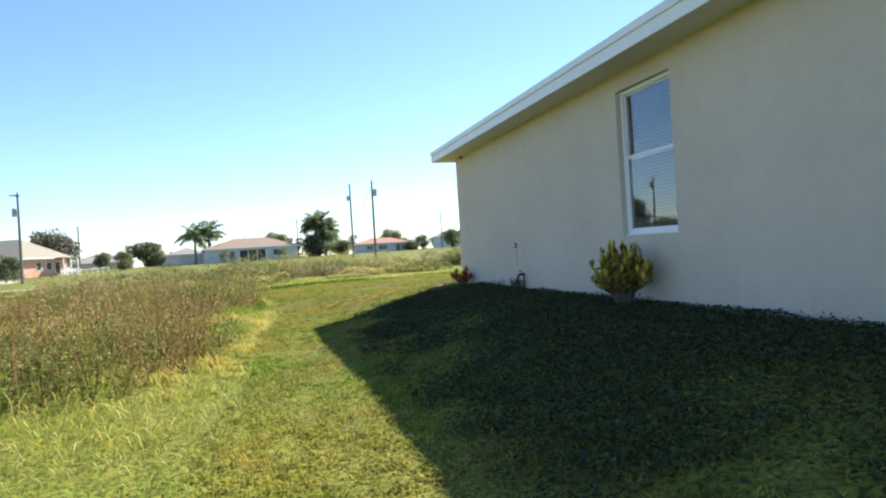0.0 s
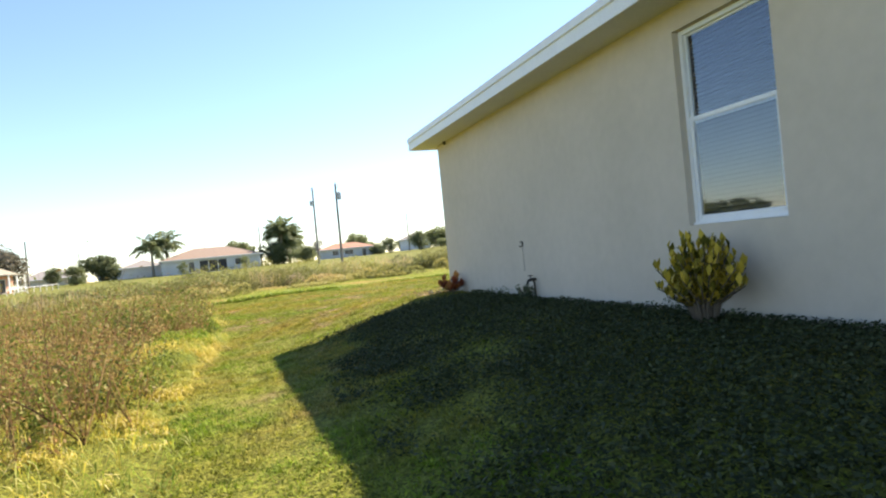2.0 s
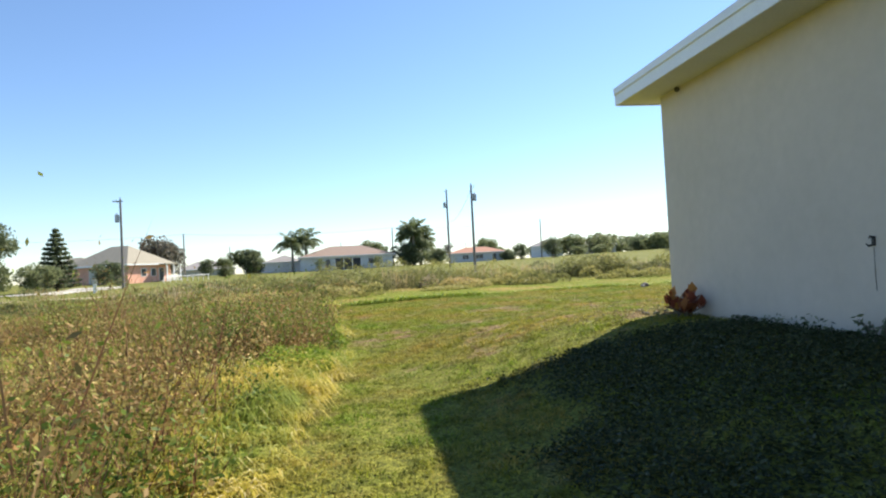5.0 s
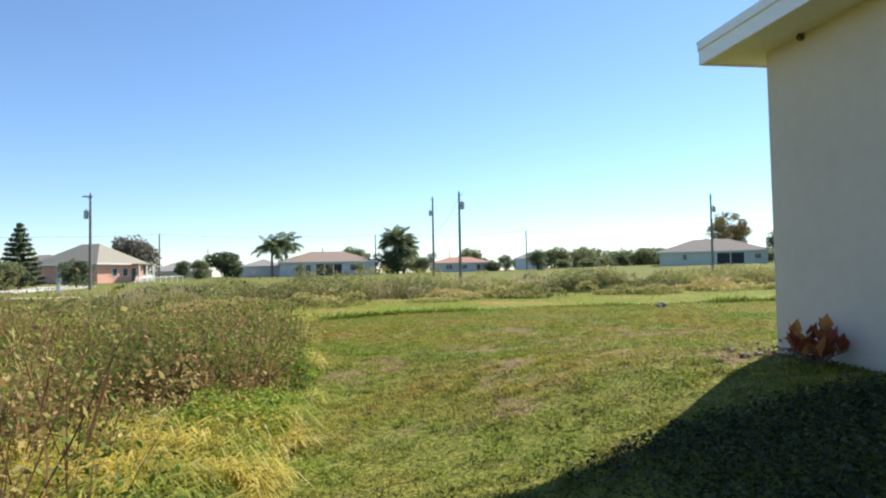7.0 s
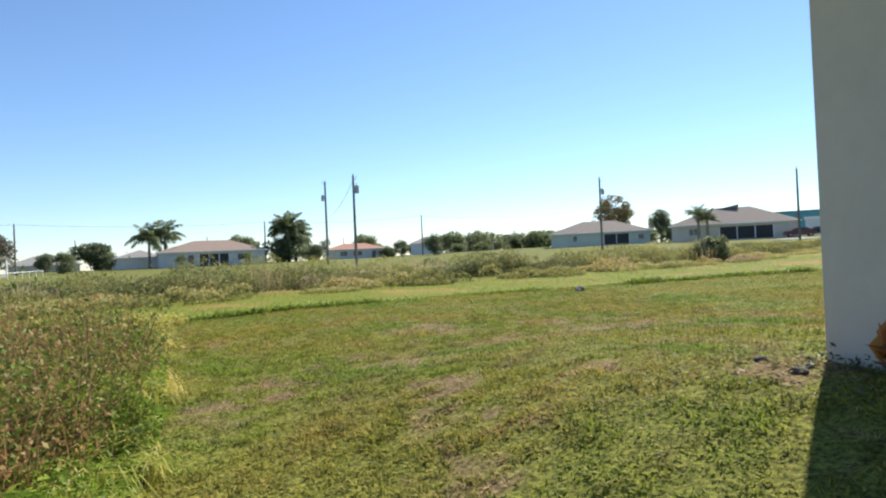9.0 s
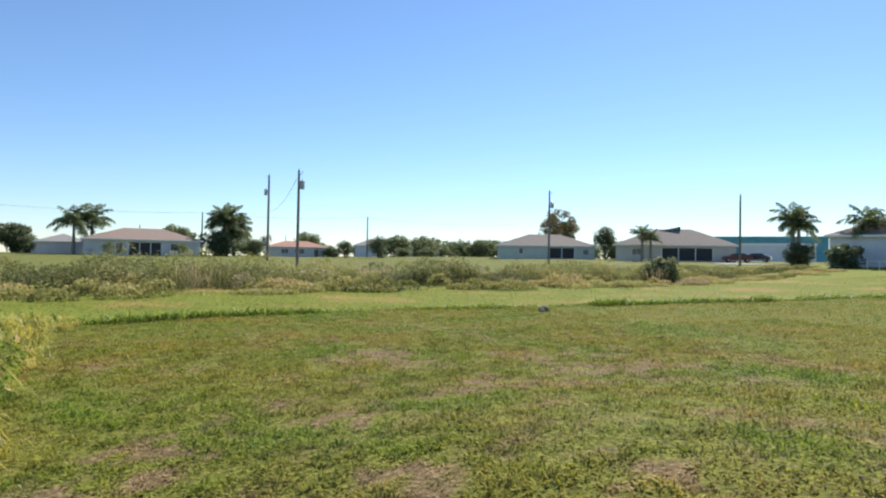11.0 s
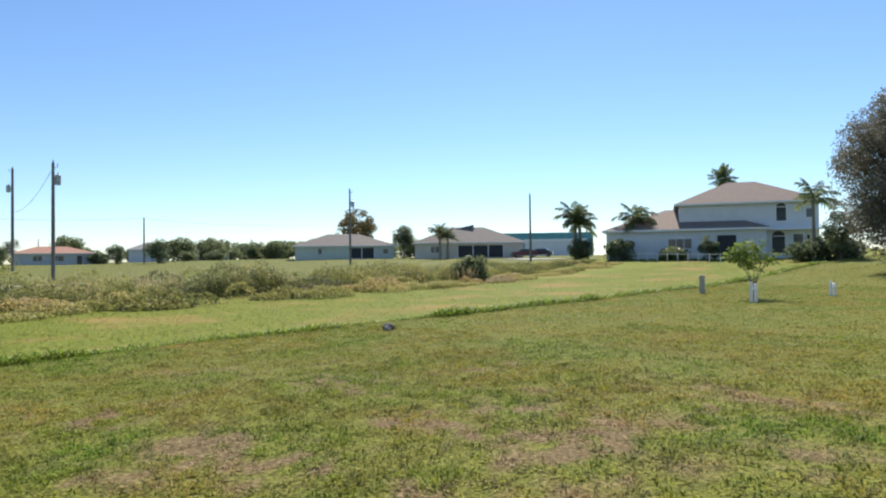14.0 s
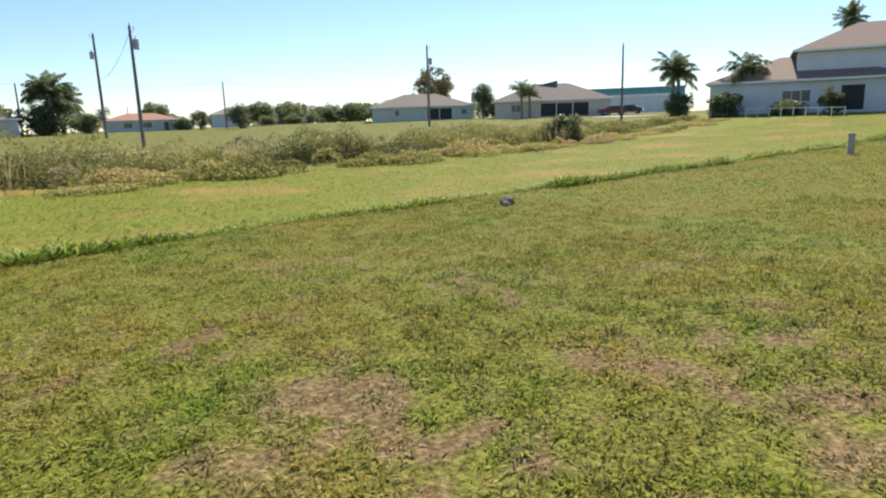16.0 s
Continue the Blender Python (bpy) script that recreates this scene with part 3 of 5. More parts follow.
# ---- houses round the field ----
def hip_roof(bm, w, d, z, pitch, over=0.45, ridge_along_x=True, cx=0.0, cy=0.0, t=0.16):
    a, b = w / 2 + over, d / 2 + over
    if ridge_along_x:
        rise, rx, ry = b * pitch, max(a - b, 0.05), 0.0
    else:
        rise, rx, ry = a * pitch, 0.0, max(b - a, 0.05)
    low = [bm.verts.new((cx + sx * a, cy + sy * b, z)) for sx, sy in ((-1, -1), (1, -1), (1, 1), (-1, 1))]
    top = [bm.verts.new((v.co.x, v.co.y, z + t)) for v in low]
    r0, r1 = bm.verts.new((cx - rx, cy - ry, z + t + rise)), bm.verts.new((cx + rx, cy + ry, z + t + rise))
    bm.faces.new(low[::-1])
    for i in range(4):
        bm.faces.new((low[i], low[(i + 1) % 4], top[(i + 1) % 4], top[i]))
    if ridge_along_x:
        fs = ((top[0], top[1], r1, r0), (top[1], top[2], r1), (top[2], top[3], r0, r1), (top[3], top[0], r0))
    else:
        fs = ((top[0], top[1], r0), (top[1], top[2], r1, r0), (top[2], top[3], r1), (top[3], top[0], r0, r1))
    for f in fs:
        bm.faces.new(f)
    return bm


def opening(parent, x, y, z, w, h, kind="window", panes=2):
    """A window or door on the front (−y) face."""
    if kind == "porch":
        # Flat panel on the wall; the porch's inner shade is put into its colour.
        o = part("porch_shade_panel", box(bmesh.new(), x - w / 2, x + w / 2, y - 0.03, y + 0.1, z, z + h), INSIDE_SHADE, parent, "screened porch drawn as a near-black panel for its inner shade")
        for k in range(panes + 1):
            px = x - w / 2 + k * w / panes
            part("post", box(bmesh.new(), px - 0.07, px + 0.07, y - 0.08, y + 0.0, z, z + h), WHITE, o)
        return o
    o = part(kind, box(bmesh.new(), x - w / 2, x + w / 2, y - 0.03, y + 0.1, z, z + h), DARK_GLASS, parent)
    bm = bmesh.new()
    for a, b in ((x - w / 2 - 0.07, x - w / 2), (x + w / 2, x + w / 2 + 0.07)):
        box(bm, a, b, y - 0.06, y + 0.05, z - 0.07, z + h + 0.07)
    box(bm, x - w / 2, x + w / 2, y - 0.055, y + 0.05, z + h, z + h + 0.07)
    box(bm, x - w / 2, x + w / 2, y - 0.055, y + 0.05, z - 0.07, z)
    part("frame", bm, WHITE, o)
    for k in range(1, panes):
        px = x - w / 2 + k * w / panes
        part("mullion", box(bmesh.new(), px - 0.03, px + 0.03, y - 0.05, y + 0.02, z, z + h), WHITE, o)
    return o


DARK_GLASS = simple("far_window_glass", (0.05, 0.056, 0.065), (0.085, 0.09, 0.10), 2, 0.12)
PINK = stucco_material("stucco_pink", (0.72, 0.37, 0.27), (0.80, 0.44, 0.33))
PALE = stucco_material("stucco_pale_grey", (0.52, 0.54, 0.55), (0.62, 0.64, 0.65))
PALE_GREEN = stucco_material("stucco_pale_green", (0.50, 0.55, 0.48), (0.60, 0.65, 0.57))
CREAM = stucco_material("stucco_cream", (0.58, 0.54, 0.46), (0.68, 0.63, 0.54))
WHITE_STUCCO = stucco_material("stucco_white", (0.64, 0.66, 0.68), (0.74, 0.76, 0.78))
TEAL = stucco_material("wall_teal", (0.10, 0.30, 0.36), (0.16, 0.40, 0.46))


def bungalow(centre, turn, w, d, eave, wall, roof, pitch, label, base=None, holes=(), ridge_x=True, over=0.5):
    x, y = centre
    z = gzf(x, y) if base is None else base
    h = tagged(empty("house", pose(x, y, z, 0, 0, turn)), label, "house", "houses round the field")
    part("wall", box(bmesh.new(), -w / 2, w / 2, -d / 2, d / 2, -1.0, eave), wall, h)
    r = part("roof", hip_roof(bmesh.new(), w, d, eave, pitch, over, ridge_x), roof, h)
    bm = bmesh.new()
    for s in (-1, 1):
        box(bm, -w / 2 - over - 0.03, w / 2 + over + 0.03, s * (d / 2 + over) - 0.015, s * (d / 2 + over) + 0.015, eave - 0.04, eave + 0.17)
        box(bm, s * (w / 2 + over) - 0.014, s * (w / 2 + over) + 0.014, -d / 2 - over, d / 2 + over, eave - 0.04, eave + 0.17)
    part("fascia", bm, WHITE, r)
    for kind, hx, hz, hw, hh, n in holes:
        opening(h, hx, -d / 2, hz, hw, hh, kind, n)
    return h


pink = bungalow((-42.2, 96.7), 62, 8.4, 12.0, 2.6, PINK, SHINGLE_TAN, 0.64, "salmon pink house with a tan hipped shingle roof", None,
                [("window", -1.2, 0.9, 0.9, 1.1, 1), ("window", 0.7, 0.9, 0.9, 1.1, 1), ("door", 2.3, 0.05, 0.9, 2.0, 1)], False, 0.6)
part("garage_door", box(bmesh.new(), -4.26, -4.1, -3.0, 1.8, 0.0, 2.15), CREAM, pink, "closed cream garage door")
for px in (1.6, 3.0, 4.4):
    part("porch_post", box(bmesh.new(), px - 0.09, px + 0.09, -7.9, -7.72, -0.4, 2.6), WHITE, pink, "white porch post")
part("garage_wing", box(bmesh.new(), -3.2, 3.4, 6.0, 13.5, -1.0, 2.4), PINK, pink)
part("wing_roof", hip_roof(bmesh.new(), 6.6, 9.0, 2.4, 0.5, 0.5, False, 0.1, 9.4), SHINGLE_TAN, pink)
rail = bmesh.new()
box(rail, 1.7, 4.3, -7.85, -7.78, 0.75, 0.85)
for k in range(12):
    box(rail, 1.8 + k * 0.21, 1.86 + k * 0.21, -7.84, -7.79, 0.0, 0.75)
part("porch_rail", rail, WHITE, pink, "white porch railing")
part("porch_roof", box(bmesh.new(), 1.3, 4.7, -8.0, -6.5, 2.58, 2.72), SHINGLE_TAN, pink)


h1 = bungalow(at(E7, -1.5, 131), 3, 18.4, 12, 2.6, PALE, SHINGLE_BROWN, 0.33, "pale grey single-storey house with a brown hipped roof", None,
              [("porch", 0.2, 0.0, 5.2, 2.2, 3), ("window", 5.4, 0.9, 2.2, 1.2, 2), ("door", -3.8, 0.1, 1.0, 2.0, 1)])
bungalow(at(E7, -7.0, 138), 3, 7.5, 8, 2.0, WHITE_STUCCO, SHINGLE_GREY, 0.33, "low white house beside the palms")
h3 = bungalow(at(E7, 10.5, 165), -6, 14.5, 9, 2.3, PALE, SHINGLE_RED, 0.30, "white house with a low terracotta red roof", None,
              [("window", -3, 0.8, 1.6, 1.1, 2), ("window", 0.5, 0.8, 2.2, 1.1, 2), ("door", 4.5, 0.0, 1.0, 1.9, 1)])
hc = bungalow(at(E14, 33.4, 122), -30, 18.0, 12, 2.2, PALE_GREEN, SHINGLE, 0.36, "pale green house with a grey-brown hipped roof", None,
              [("porch", 3.0, 0.0, 4.6, 1.9, 2), ("window", -4.6, 0.8, 0.7, 1.0, 1), ("window", 7.4, 0.8, 1.0, 0.9, 1)])
hd = bungalow(at(E14, 44.7, 116), -42, 19, 13, 2.5, CREAM, SHINGLE, 0.42, "cream house with a grey-brown hipped roof and garage", None,
              [("porch", 2.0, 0.0, 8.0, 2.1, 3), ("window", -6, 0.9, 1.5, 1.1, 2)])
bm = bmesh.new()
step = [bm.verts.new(v) for v in ((-5.5, -0.7, 4.7), (1.2, -0.7, 4.7), (1.2, -0.7, 6.05), (-5.5, 1.2, 4.7), (1.2, 1.2, 4.7), (1.2, 1.2, 6.05))]
for f in ((0, 1, 2), (5, 4, 3), (0, 3, 4, 1), (1, 4, 5, 2), (2, 5, 3, 0)):
    bm.faces.new([step[i] for i in f])
part("raised_roof", bm, SHINGLE, hd, "raised single-slope section of the roof")
for az, dist, w, eave, wallm, roofm in ((-13.6, 165, 13, 1.5, CREAM, SHINGLE_GREY), (-9.2, 170, 7, 1.7, PALE, SHINGLE_GREY), (17.0, 185, 9, 3.0, WHITE_STUCCO, SHINGLE_GREY), (21.4, 190, 11, 2.4, PALE, SHINGLE_TAN)):
    bungalow(at(E7, az, dist), -az, w, 9, eave, wallm, roofm, 0.4, "small pale house far off among trees")


def two_storey():
    cx, cy = at(E14, 65.4, 76.5)
    h = tagged(empty("house", pose(cx, cy, gzf(cx, cy), 0, 0, -62)), "white two-storey stucco house with brown hipped roofs", "house", "houses round the field")
    part("lower_wall", box(bmesh.new(), -10.5, 5.2, -6.2, 6, -1.0, 2.75), WHITE_STUCCO, h)
    part("upper_wall", box(bmesh.new(), -3.0, 10.2, -4.4, 5.9, -1.0, 5.5), WHITE_STUCCO, h)
    lr = part("lower_roof", hip_roof(bmesh.new(), 15.7, 12.2, 2.75, 0.38, 0.45, True, -2.65, -0.1), SHINGLE_BROWN, h)
    ur = part("upper_roof", hip_roof(bmesh.new(), 13.2, 10.3, 5.5, 0.47, 0.5, True, 3.6, 0.75), SHINGLE_BROWN, h)
    for r, (a, b, y, z) in ((lr, (-10.95, 5.65, -6.66, 2.75)), (ur, (-3.5, 10.7, -4.91, 5.5))):
        part("fascia", box(bmesh.new(), a, b, y - 0.02, y, z - 0.03, z + 0.17), WHITE, r)
    opening(h, 6.8, -4.4, 3.6, 0.9, 1.4, "window", 1)
    opening(h, 9.3, -4.4, 3.9, 0.5, 0.9, "window", 1)
    opening(h, -3.0, -6.2, 0.9, 2.3, 1.0, "window", 3)
    opening(h, 8.3, -4.4, 0.1, 0.9, 2.1, "door", 1)
    for z, wide, tall in ((0.3, 1.2, 1.7), (5.0, 0.9, 0.0)):
        if tall:
            opening(h, 6.5, -4.4, z, wide, tall, "window", 1)
        bm = bmesh.new()
        cx, cz = (6.5, z + tall + 0.07) if tall else (6.8, z + 0.07)
        rim = [bm.verts.new((cx + wide / 2 * math.cos(k * math.pi / 10), y, cz + wide * 0.4 * math.sin(k * math.pi / 10))) for y in (-4.44, -4.36) for k in range(11)]
        bm.faces.new(rim[:11])
        bm.faces.new(rim[11:][::-1])
        for k in range(10):
            bm.faces.new((rim[k], rim[k + 1], rim[k + 12], rim[k + 11]))
        part("arch_light", bm, DARK_GLASS, h, "half-round glass over the window")
    part("wall_lamp", box(bmesh.new(), 9.1, 9.3, -4.6, -4.4, 1.7, 2.1, 0.03), IRON, h, "dark wall lamp by the door")
    part("entry_canopy", box(bmesh.new(), 5.2, 10.4, -5.6, -4.4, 2.62, 2.78, 0.02), WHITE, h)
    # Near-black panel proud of the wall stands in for the entry's shade.
    part("porch_shade_panel", box(bmesh.new(), 0.6, 2.4, -6.23, -6.1, 0.0, 2.2), INSIDE_SHADE, h, "recessed entry drawn as a near-black panel for its shade")
    return h


two_storey()


def flat_block(centre, turn, w, d, h, wall, label):
    x, y = centre
    b = tagged(empty("commercial_building", pose(x, y, gzf(x, y), 0, 0, turn)), label, "building")
    part("wall", box(bmesh.new(), -w / 2, w / 2, -d / 2, d / 2, -1, h), wall, b)
    part("parapet", box(bmesh.new(), -w / 2 - 0.2, w / 2 + 0.2, -d / 2 - 0.2, d / 2 + 0.2, h, h + 0.5), TEAL if wall is TEAL else WHITE, b)
    return b


flat_block(at(E14, 51.2, 210), -50, 34, 12, 7.2, TEAL, "long low building with a teal upper wall")
flat_block(at(E14, 52.6, 150), -50, 14, 6, 3.4, WHITE_STUCCO, "low white flat-roofed building")


# ---- trees ----
def crown_points(n, centre, rad, clumps, seed, fine=1.0):
    """Points gathered in uneven clumps about a centre."""
    r = np.random.default_rng(seed)
    c = r.normal(size=(clumps, 3))
    c /= np.linalg.norm(c, axis=1)[:, None]
    c *= (r.uniform(0.25, 1, clumps) ** 0.6)[:, None] * np.array(rad) * 0.86
    size = r.uniform(0.26, 0.46, clumps) * np.mean(rad) * fine
    k = r.integers(0, clumps, n)
    d = r.normal(size=(n, 3))
    d /= np.linalg.norm(d, axis=1)[:, None]
    p = c[k] + d * (size[k] * r.uniform(0.55, 1.05, n))[:, None] * np.array([1, 1, 0.8])
    return p + np.array(centre), c + np.array(centre)


TREE_KIND = [0]


def tree(x, y, height, width, leaf, label, trunk=0.28, n=2600, crown_from=0.25, category="tree", name="tree", leafsize=None, clumps=26, limbs=6, fine=1.0):
    TREE_KIND[0] += 1
    z = gzf(x, y)
    n, clumps = int(n * 2.0), int(clumps * 1.35)
    t = tagged(empty(name, Matrix.Translation((x, y, z))), label, category, "trees round the field" if category == "tree" else "bushes")
    zc = height * (1 + crown_from) / 2
    P, C = crown_points(n, (0, 0, zc), (width / 2, width / 2, height * (1 - crown_from) / 2), clumps, TREE_KIND[0] * 13 + 5, fine)
    bm = bmesh.new()
    r0 = height * 0.028 * (trunk / 0.28) + 0.02
    fork = (0, 0, height * max(crown_from, 0.15) * 1.1)
    tube(bm, [(0, 0, -0.3), (r0 * 0.5, 0, fork[2] * 0.5), fork, (0, 0, zc)], [r0 * 1.4, r0, r0 * 0.8, r0 * 0.25], 8)
    for k in range(limbs):
        c = C[k % len(C)]
        m = (np.array(fork) * 0.6 + c * 0.4) + np.array([0, 0, 0.05 * height])
        tube(bm, [fork, tuple(m), tuple(c)], [r0 * 0.55, r0 * 0.35, r0 * 0.1], 6)
    part("trunk", bm, BARK, t)
    s = leafsize or max(0.08, width * 0.034)
    if crown_from < 0.15:
        P[:, 2] = np.where(P[:, 2] < height * 0.5, P[:, 2] - (height * 0.5 - P[:, 2]) * 0.25, P[:, 2])
    P[:, 2] = np.maximum(P[:, 2], 0.02)
    V, F = leaves(P, s * rng.uniform(0.6, 1.3, n))
    np_mesh("crown", V, F, leaf, t)
    return t


def frond_mesh(length, start, drop):
    """One palm frond along +x, rising at the angle start and arching over by drop: a rib with two rows of hanging leaflets."""
    V, F = [], []
    n = 30
    p, pts = np.zeros(3), []
    for i in range(n + 1):
        a = radians(start - drop * (i / n) ** 1.2)
        pts.append((p.copy(), a))
        p = p + length / n * np.array([math.cos(a), 0, math.sin(a)])
    for i, (p, a) in enumerate(pts):
        t = i / n
        if t < 0.1:
            continue
        ll = length * 0.30 * math.sin(math.pi * (0.12 + 0.84 * t)) ** 0.7 + 0.04
        along = np.array([math.cos(a), 0, math.sin(a)])
        for s in (-1, 1):
            tip = p + ll * (0.55 * along + np.array([0, s * (0.75 + 0.2 * rng.random()), -0.25 - 0.75 * rng.random()]))
            mid = (p + tip) / 2 + np.array([0, 0, ll * 0.12])
            wv = along * 0.019 * length
            k = len(V)
            V += [p - wv * 0.7, p + wv * 0.7, mid + wv, mid - wv, tip]
            F += [(k, k + 1, k + 2), (k, k + 2, k + 3), (k + 3, k + 2, k + 4)]
    for (p0, _), (p1, _) in zip(pts[::5], pts[5::5]):
        wv = np.array([0, 0.014 * length, 0])
        k = len(V)
        V += [p0 - wv, p0 + wv, p1 + wv * 0.7, p1 - wv * 0.7]
        F += [(k, k + 1, k + 2), (k, k + 2, k + 3)]
    return V, F


def palm(x, y, height, frond, label, r=0.16, n=17, dz=0.0, seed=0, lean=0.0, fan=False):
    z = gzf(x, y) + dz
    t = tagged(empty("palm_tree", Matrix.Translation((x, y, z))), label, "palm tree", "palms round the field")
    bm = bmesh.new()
    H = height - frond * 0.45
    pts = [(lean * (k / 8) ** 2, 0, H * k / 8 - (0.3 if k == 0 else 0)) for k in range(9)]
    tube(bm, pts, [r * (1.35 - 0.55 * k / 8 + (0.08 if k % 2 else 0)) for k in range(9)], 9)
    part("trunk", bm, PALM_BARK, t)
    rr = np.random.default_rng(seed + 3)
    kinds = ((80, 62), (66, 84), (52, 90), (38, 85), (24, 78), (8, 66)) if not fan else ((85, 15), (50, 20), (20, 25), (-10, 25), (-40, 25), (-60, 10))
    meshes = {}
    for k in range(n):
        key = k % 6
        if key not in meshes:
            ob = np_mesh("frond", *frond_mesh(frond, *kinds[key]), PALM_LEAF, t)
            meshes[key] = ob.data
        else:
            ob = new("frond", meshes[key])
            ob.parent = t
        ob.matrix_local = pose(pts[-1][0], 0, H, 0, rr.normal(0, 6), k * 137.5 + rr.normal(0, 8)) @ Matrix.Scale(rr.uniform(0.85, 1.12), 4)
    return t


def norfolk_pine(x, y, height):
    t = tagged(empty("pine_tree", Matrix.Translation((x, y, gzf(x, y)))), "dark tiered Norfolk pine beside the drive", "tree", "trees round the field")
    part("trunk", tube(bmesh.new(), [(0, 0, -0.3), (0, 0, height * 0.5), (0, 0, height)], [0.2, 0.12, 0.03], 8), BARK, t)
    P = []
    for tier in range(13):
        f = tier / 12
        z, R = height * (0.08 + 0.9 * f), height * 0.33 * (1 - f) ** 0.8 + 0.15
        for k in range(7):
            a = k * 2 * math.pi / 7 + tier * 0.5 + rng.normal(0, 0.15)
            m = int(70 + 240 * (1 - f))
            s = rng.uniform(0.05, 1, m)
            P.append(np.stack([np.cos(a) * s * R + rng.normal(0, 0.09, m), np.sin(a) * s * R + rng.normal(0, 0.09, m), z - 0.05 * s * R + 0.12 * s * s * R + rng.normal(0, 0.08, m)], 1))
    P = np.concatenate(P)
    V, F = leaves(P, rng.uniform(0.1, 0.24, len(P)))
    np_mesh("crown", V, F, LEAF_DARK, t)


norfolk_pine(*at(E7, -25.1, 84), 7.3)
tree(*at(E7, -29.6, 76), 7.6, 5.4, LEAF_DARK, "dark leafy tree beside the drive", n=2600, crown_from=0.45, clumps=34)
tree(*at(E7, -26.3, 80), 3.6, 4.2, LEAF_MID, "rounded green shrub beside the pine", crown_from=0.05, category="bush", name="bush")
tree(*at(E7, -21.4, 84), 3.4, 4.0, LEAF_DARK, "dark rounded shrub beside the drive", crown_from=0.05, category="bush", name="bush")
tree(*at(E7, -17.4, 128), 7.6, 9.5, LEAF_GREY, "grey-green spreading tree behind the pink house", n=4200, crown_from=0.1, clumps=40)
tree(*at(E7, -12.2, 118), 3.4, 3.8, LEAF_MID, "round green bush in the field", crown_from=0.03, category="bush", name="bush")
tree(*at(E7, -10.2, 140), 5.6, 8.0, LEAF_DARK, "broad dark green tree", n=4000, crown_from=0.08, clumps=34)
tree(*at(E7, -13.6, 155), 3.9, 4, LEAF_DARK, "dark green tree behind a roof", crown_from=0.1)
palm(*at(E7, -6.3, 128), 7.2, 3.9, "feathery queen palm beside the grey house", 0.22, 24, seed=1)
palm(*at(E7, -5.1, 130), 7.6, 3.9, "feathery queen palm beside the grey house", 0.22, 24, seed=2)
tree(*at(E7, -3.9, 121), 2.6, 2.4, LEAF_MID, "small green bush at the house wall", crown_from=0.05, category="bush", name="bush", n=1200)
tree(*at(E7, 1.4, 121), 2.6, 2.4, LEAF_MID, "small green bush at the house wall", crown_from=0.05, category="bush", name="bush", n=1200)
tree(*at(E7, 0.9, 160), 6.6, 9, LEAF_MID, "rounded tree behind the house", n=3000, crown_from=0.3)
palm(*at(E7, 4.8, 132), 8.4, 4.5, "dense dark palm between the houses", 0.3, 40, seed=4)
palm(*at(E7, 5.4, 135), 6.4, 4.4, "dense dark palm between the houses", 0.3, 36, seed=5)
tree(*at(E7, 4.2, 131), 4.6, 8, LEAF_DARK, "dark thicket below the palm", crown_from=0.02, category="bush", name="bush")
tree(*at(E7, 7.0, 132), 3.8, 3.6, LEAF_DARK, "dark shrub beside the red-roofed house", crown_from=0.03, category="bush", name="bush")
tree(*at(E7, 8.0, 180), 6.5, 3.6, LEAF_GREY, "thin tree behind the poles", n=1200, crown_from=0.3)
tree(*at(E7, 11.4, 200), 7.4, 9.5, LEAF_MID, "rounded tree behind the red roof", n=2500, crown_from=0.2)
tree(*at(E7, 13.6, 160), 2.4, 5, LEAF_DARK, "dark shrub beside the red-roofed house", crown_from=0.03, category="bush", name="bush")
tree(*at(E7, 14.65, 140), 3.7, 3.6, LEAF_DARK, "clipped ball-shaped dark tree", crown_from=0.12, clumps=40)
tree(*at(E14, 18.0, 125), 4.4, 4.6, LEAF_DARK, "dark rounded tree in the field", crown_from=0.04, clumps=34)
for az, dist, hh, ww in ((19.4, 165, 6.6, 8), (21.0, 180, 3.6, 7), (22.2, 175, 6.2, 8.5), (23.4, 190, 4.5, 8), (24.8, 200, 5.5, 8), (26.0, 180, 4.6, 7), (27.3, 170, 5.2, 8), (28.6, 190, 6.4, 9), (20.2, 150, 2.2, 4), (22.4, 150, 2.2, 4), (37.4, 170, 4.6, 8), (16.2, 190, 4.2, 7), (30.5, 210, 7, 10), (25.4, 210, 6.2, 10), (23.0, 215, 6.4, 11), (20.6, 205, 5.6, 10), (27.9, 215, 6.8, 11), (18.2, 210, 5, 9), (12.6, 215, 5.2, 9), (39.5, 200, 6, 10), (6.6, 190, 4.8, 9)):
    tree(*at(E14, az, dist), hh * 0.9, ww * 1.15, LEAF_MID if int(dist) % 20 else LEAF_DARK, "rounded green tree far across the field", n=1700, crown_from=0.06)
tree(*at(E14, 34.55, 150), 12.6, 10.4, LEAF_BROWN, "tall open tree with rusty green leaves", n=4200, crown_from=0.22, clumps=60, leafsize=0.24, fine=0.62)
tree(*at(E14, 38.9, 118), 6.4, 4.3, LEAF_DARK, "dark upright tree beside the cream house", n=3000, crown_from=0.2, clumps=46)
palm(*at(E14, 42.2, 106), 5.4, 2.3, "short palm before the cream house", 0.2, 16, seed=6)
palm(*at(E14, 42.9, 107), 4.6, 2.1, "short palm before the cream house", 0.2, 16, seed=7)
tree(28.4, 32.6, 1.75, 2.9, LEAF_GREEN_GREY, "loose grey-green wild bush in the weeds", crown_from=0.0, category="bush", name="bush", n=2600, leafsize=0.13, clumps=30)
palm(60.6, 47.0, 6.1, 2.7, "queen palm with drooping fronds", 0.2, 20, seed=8)
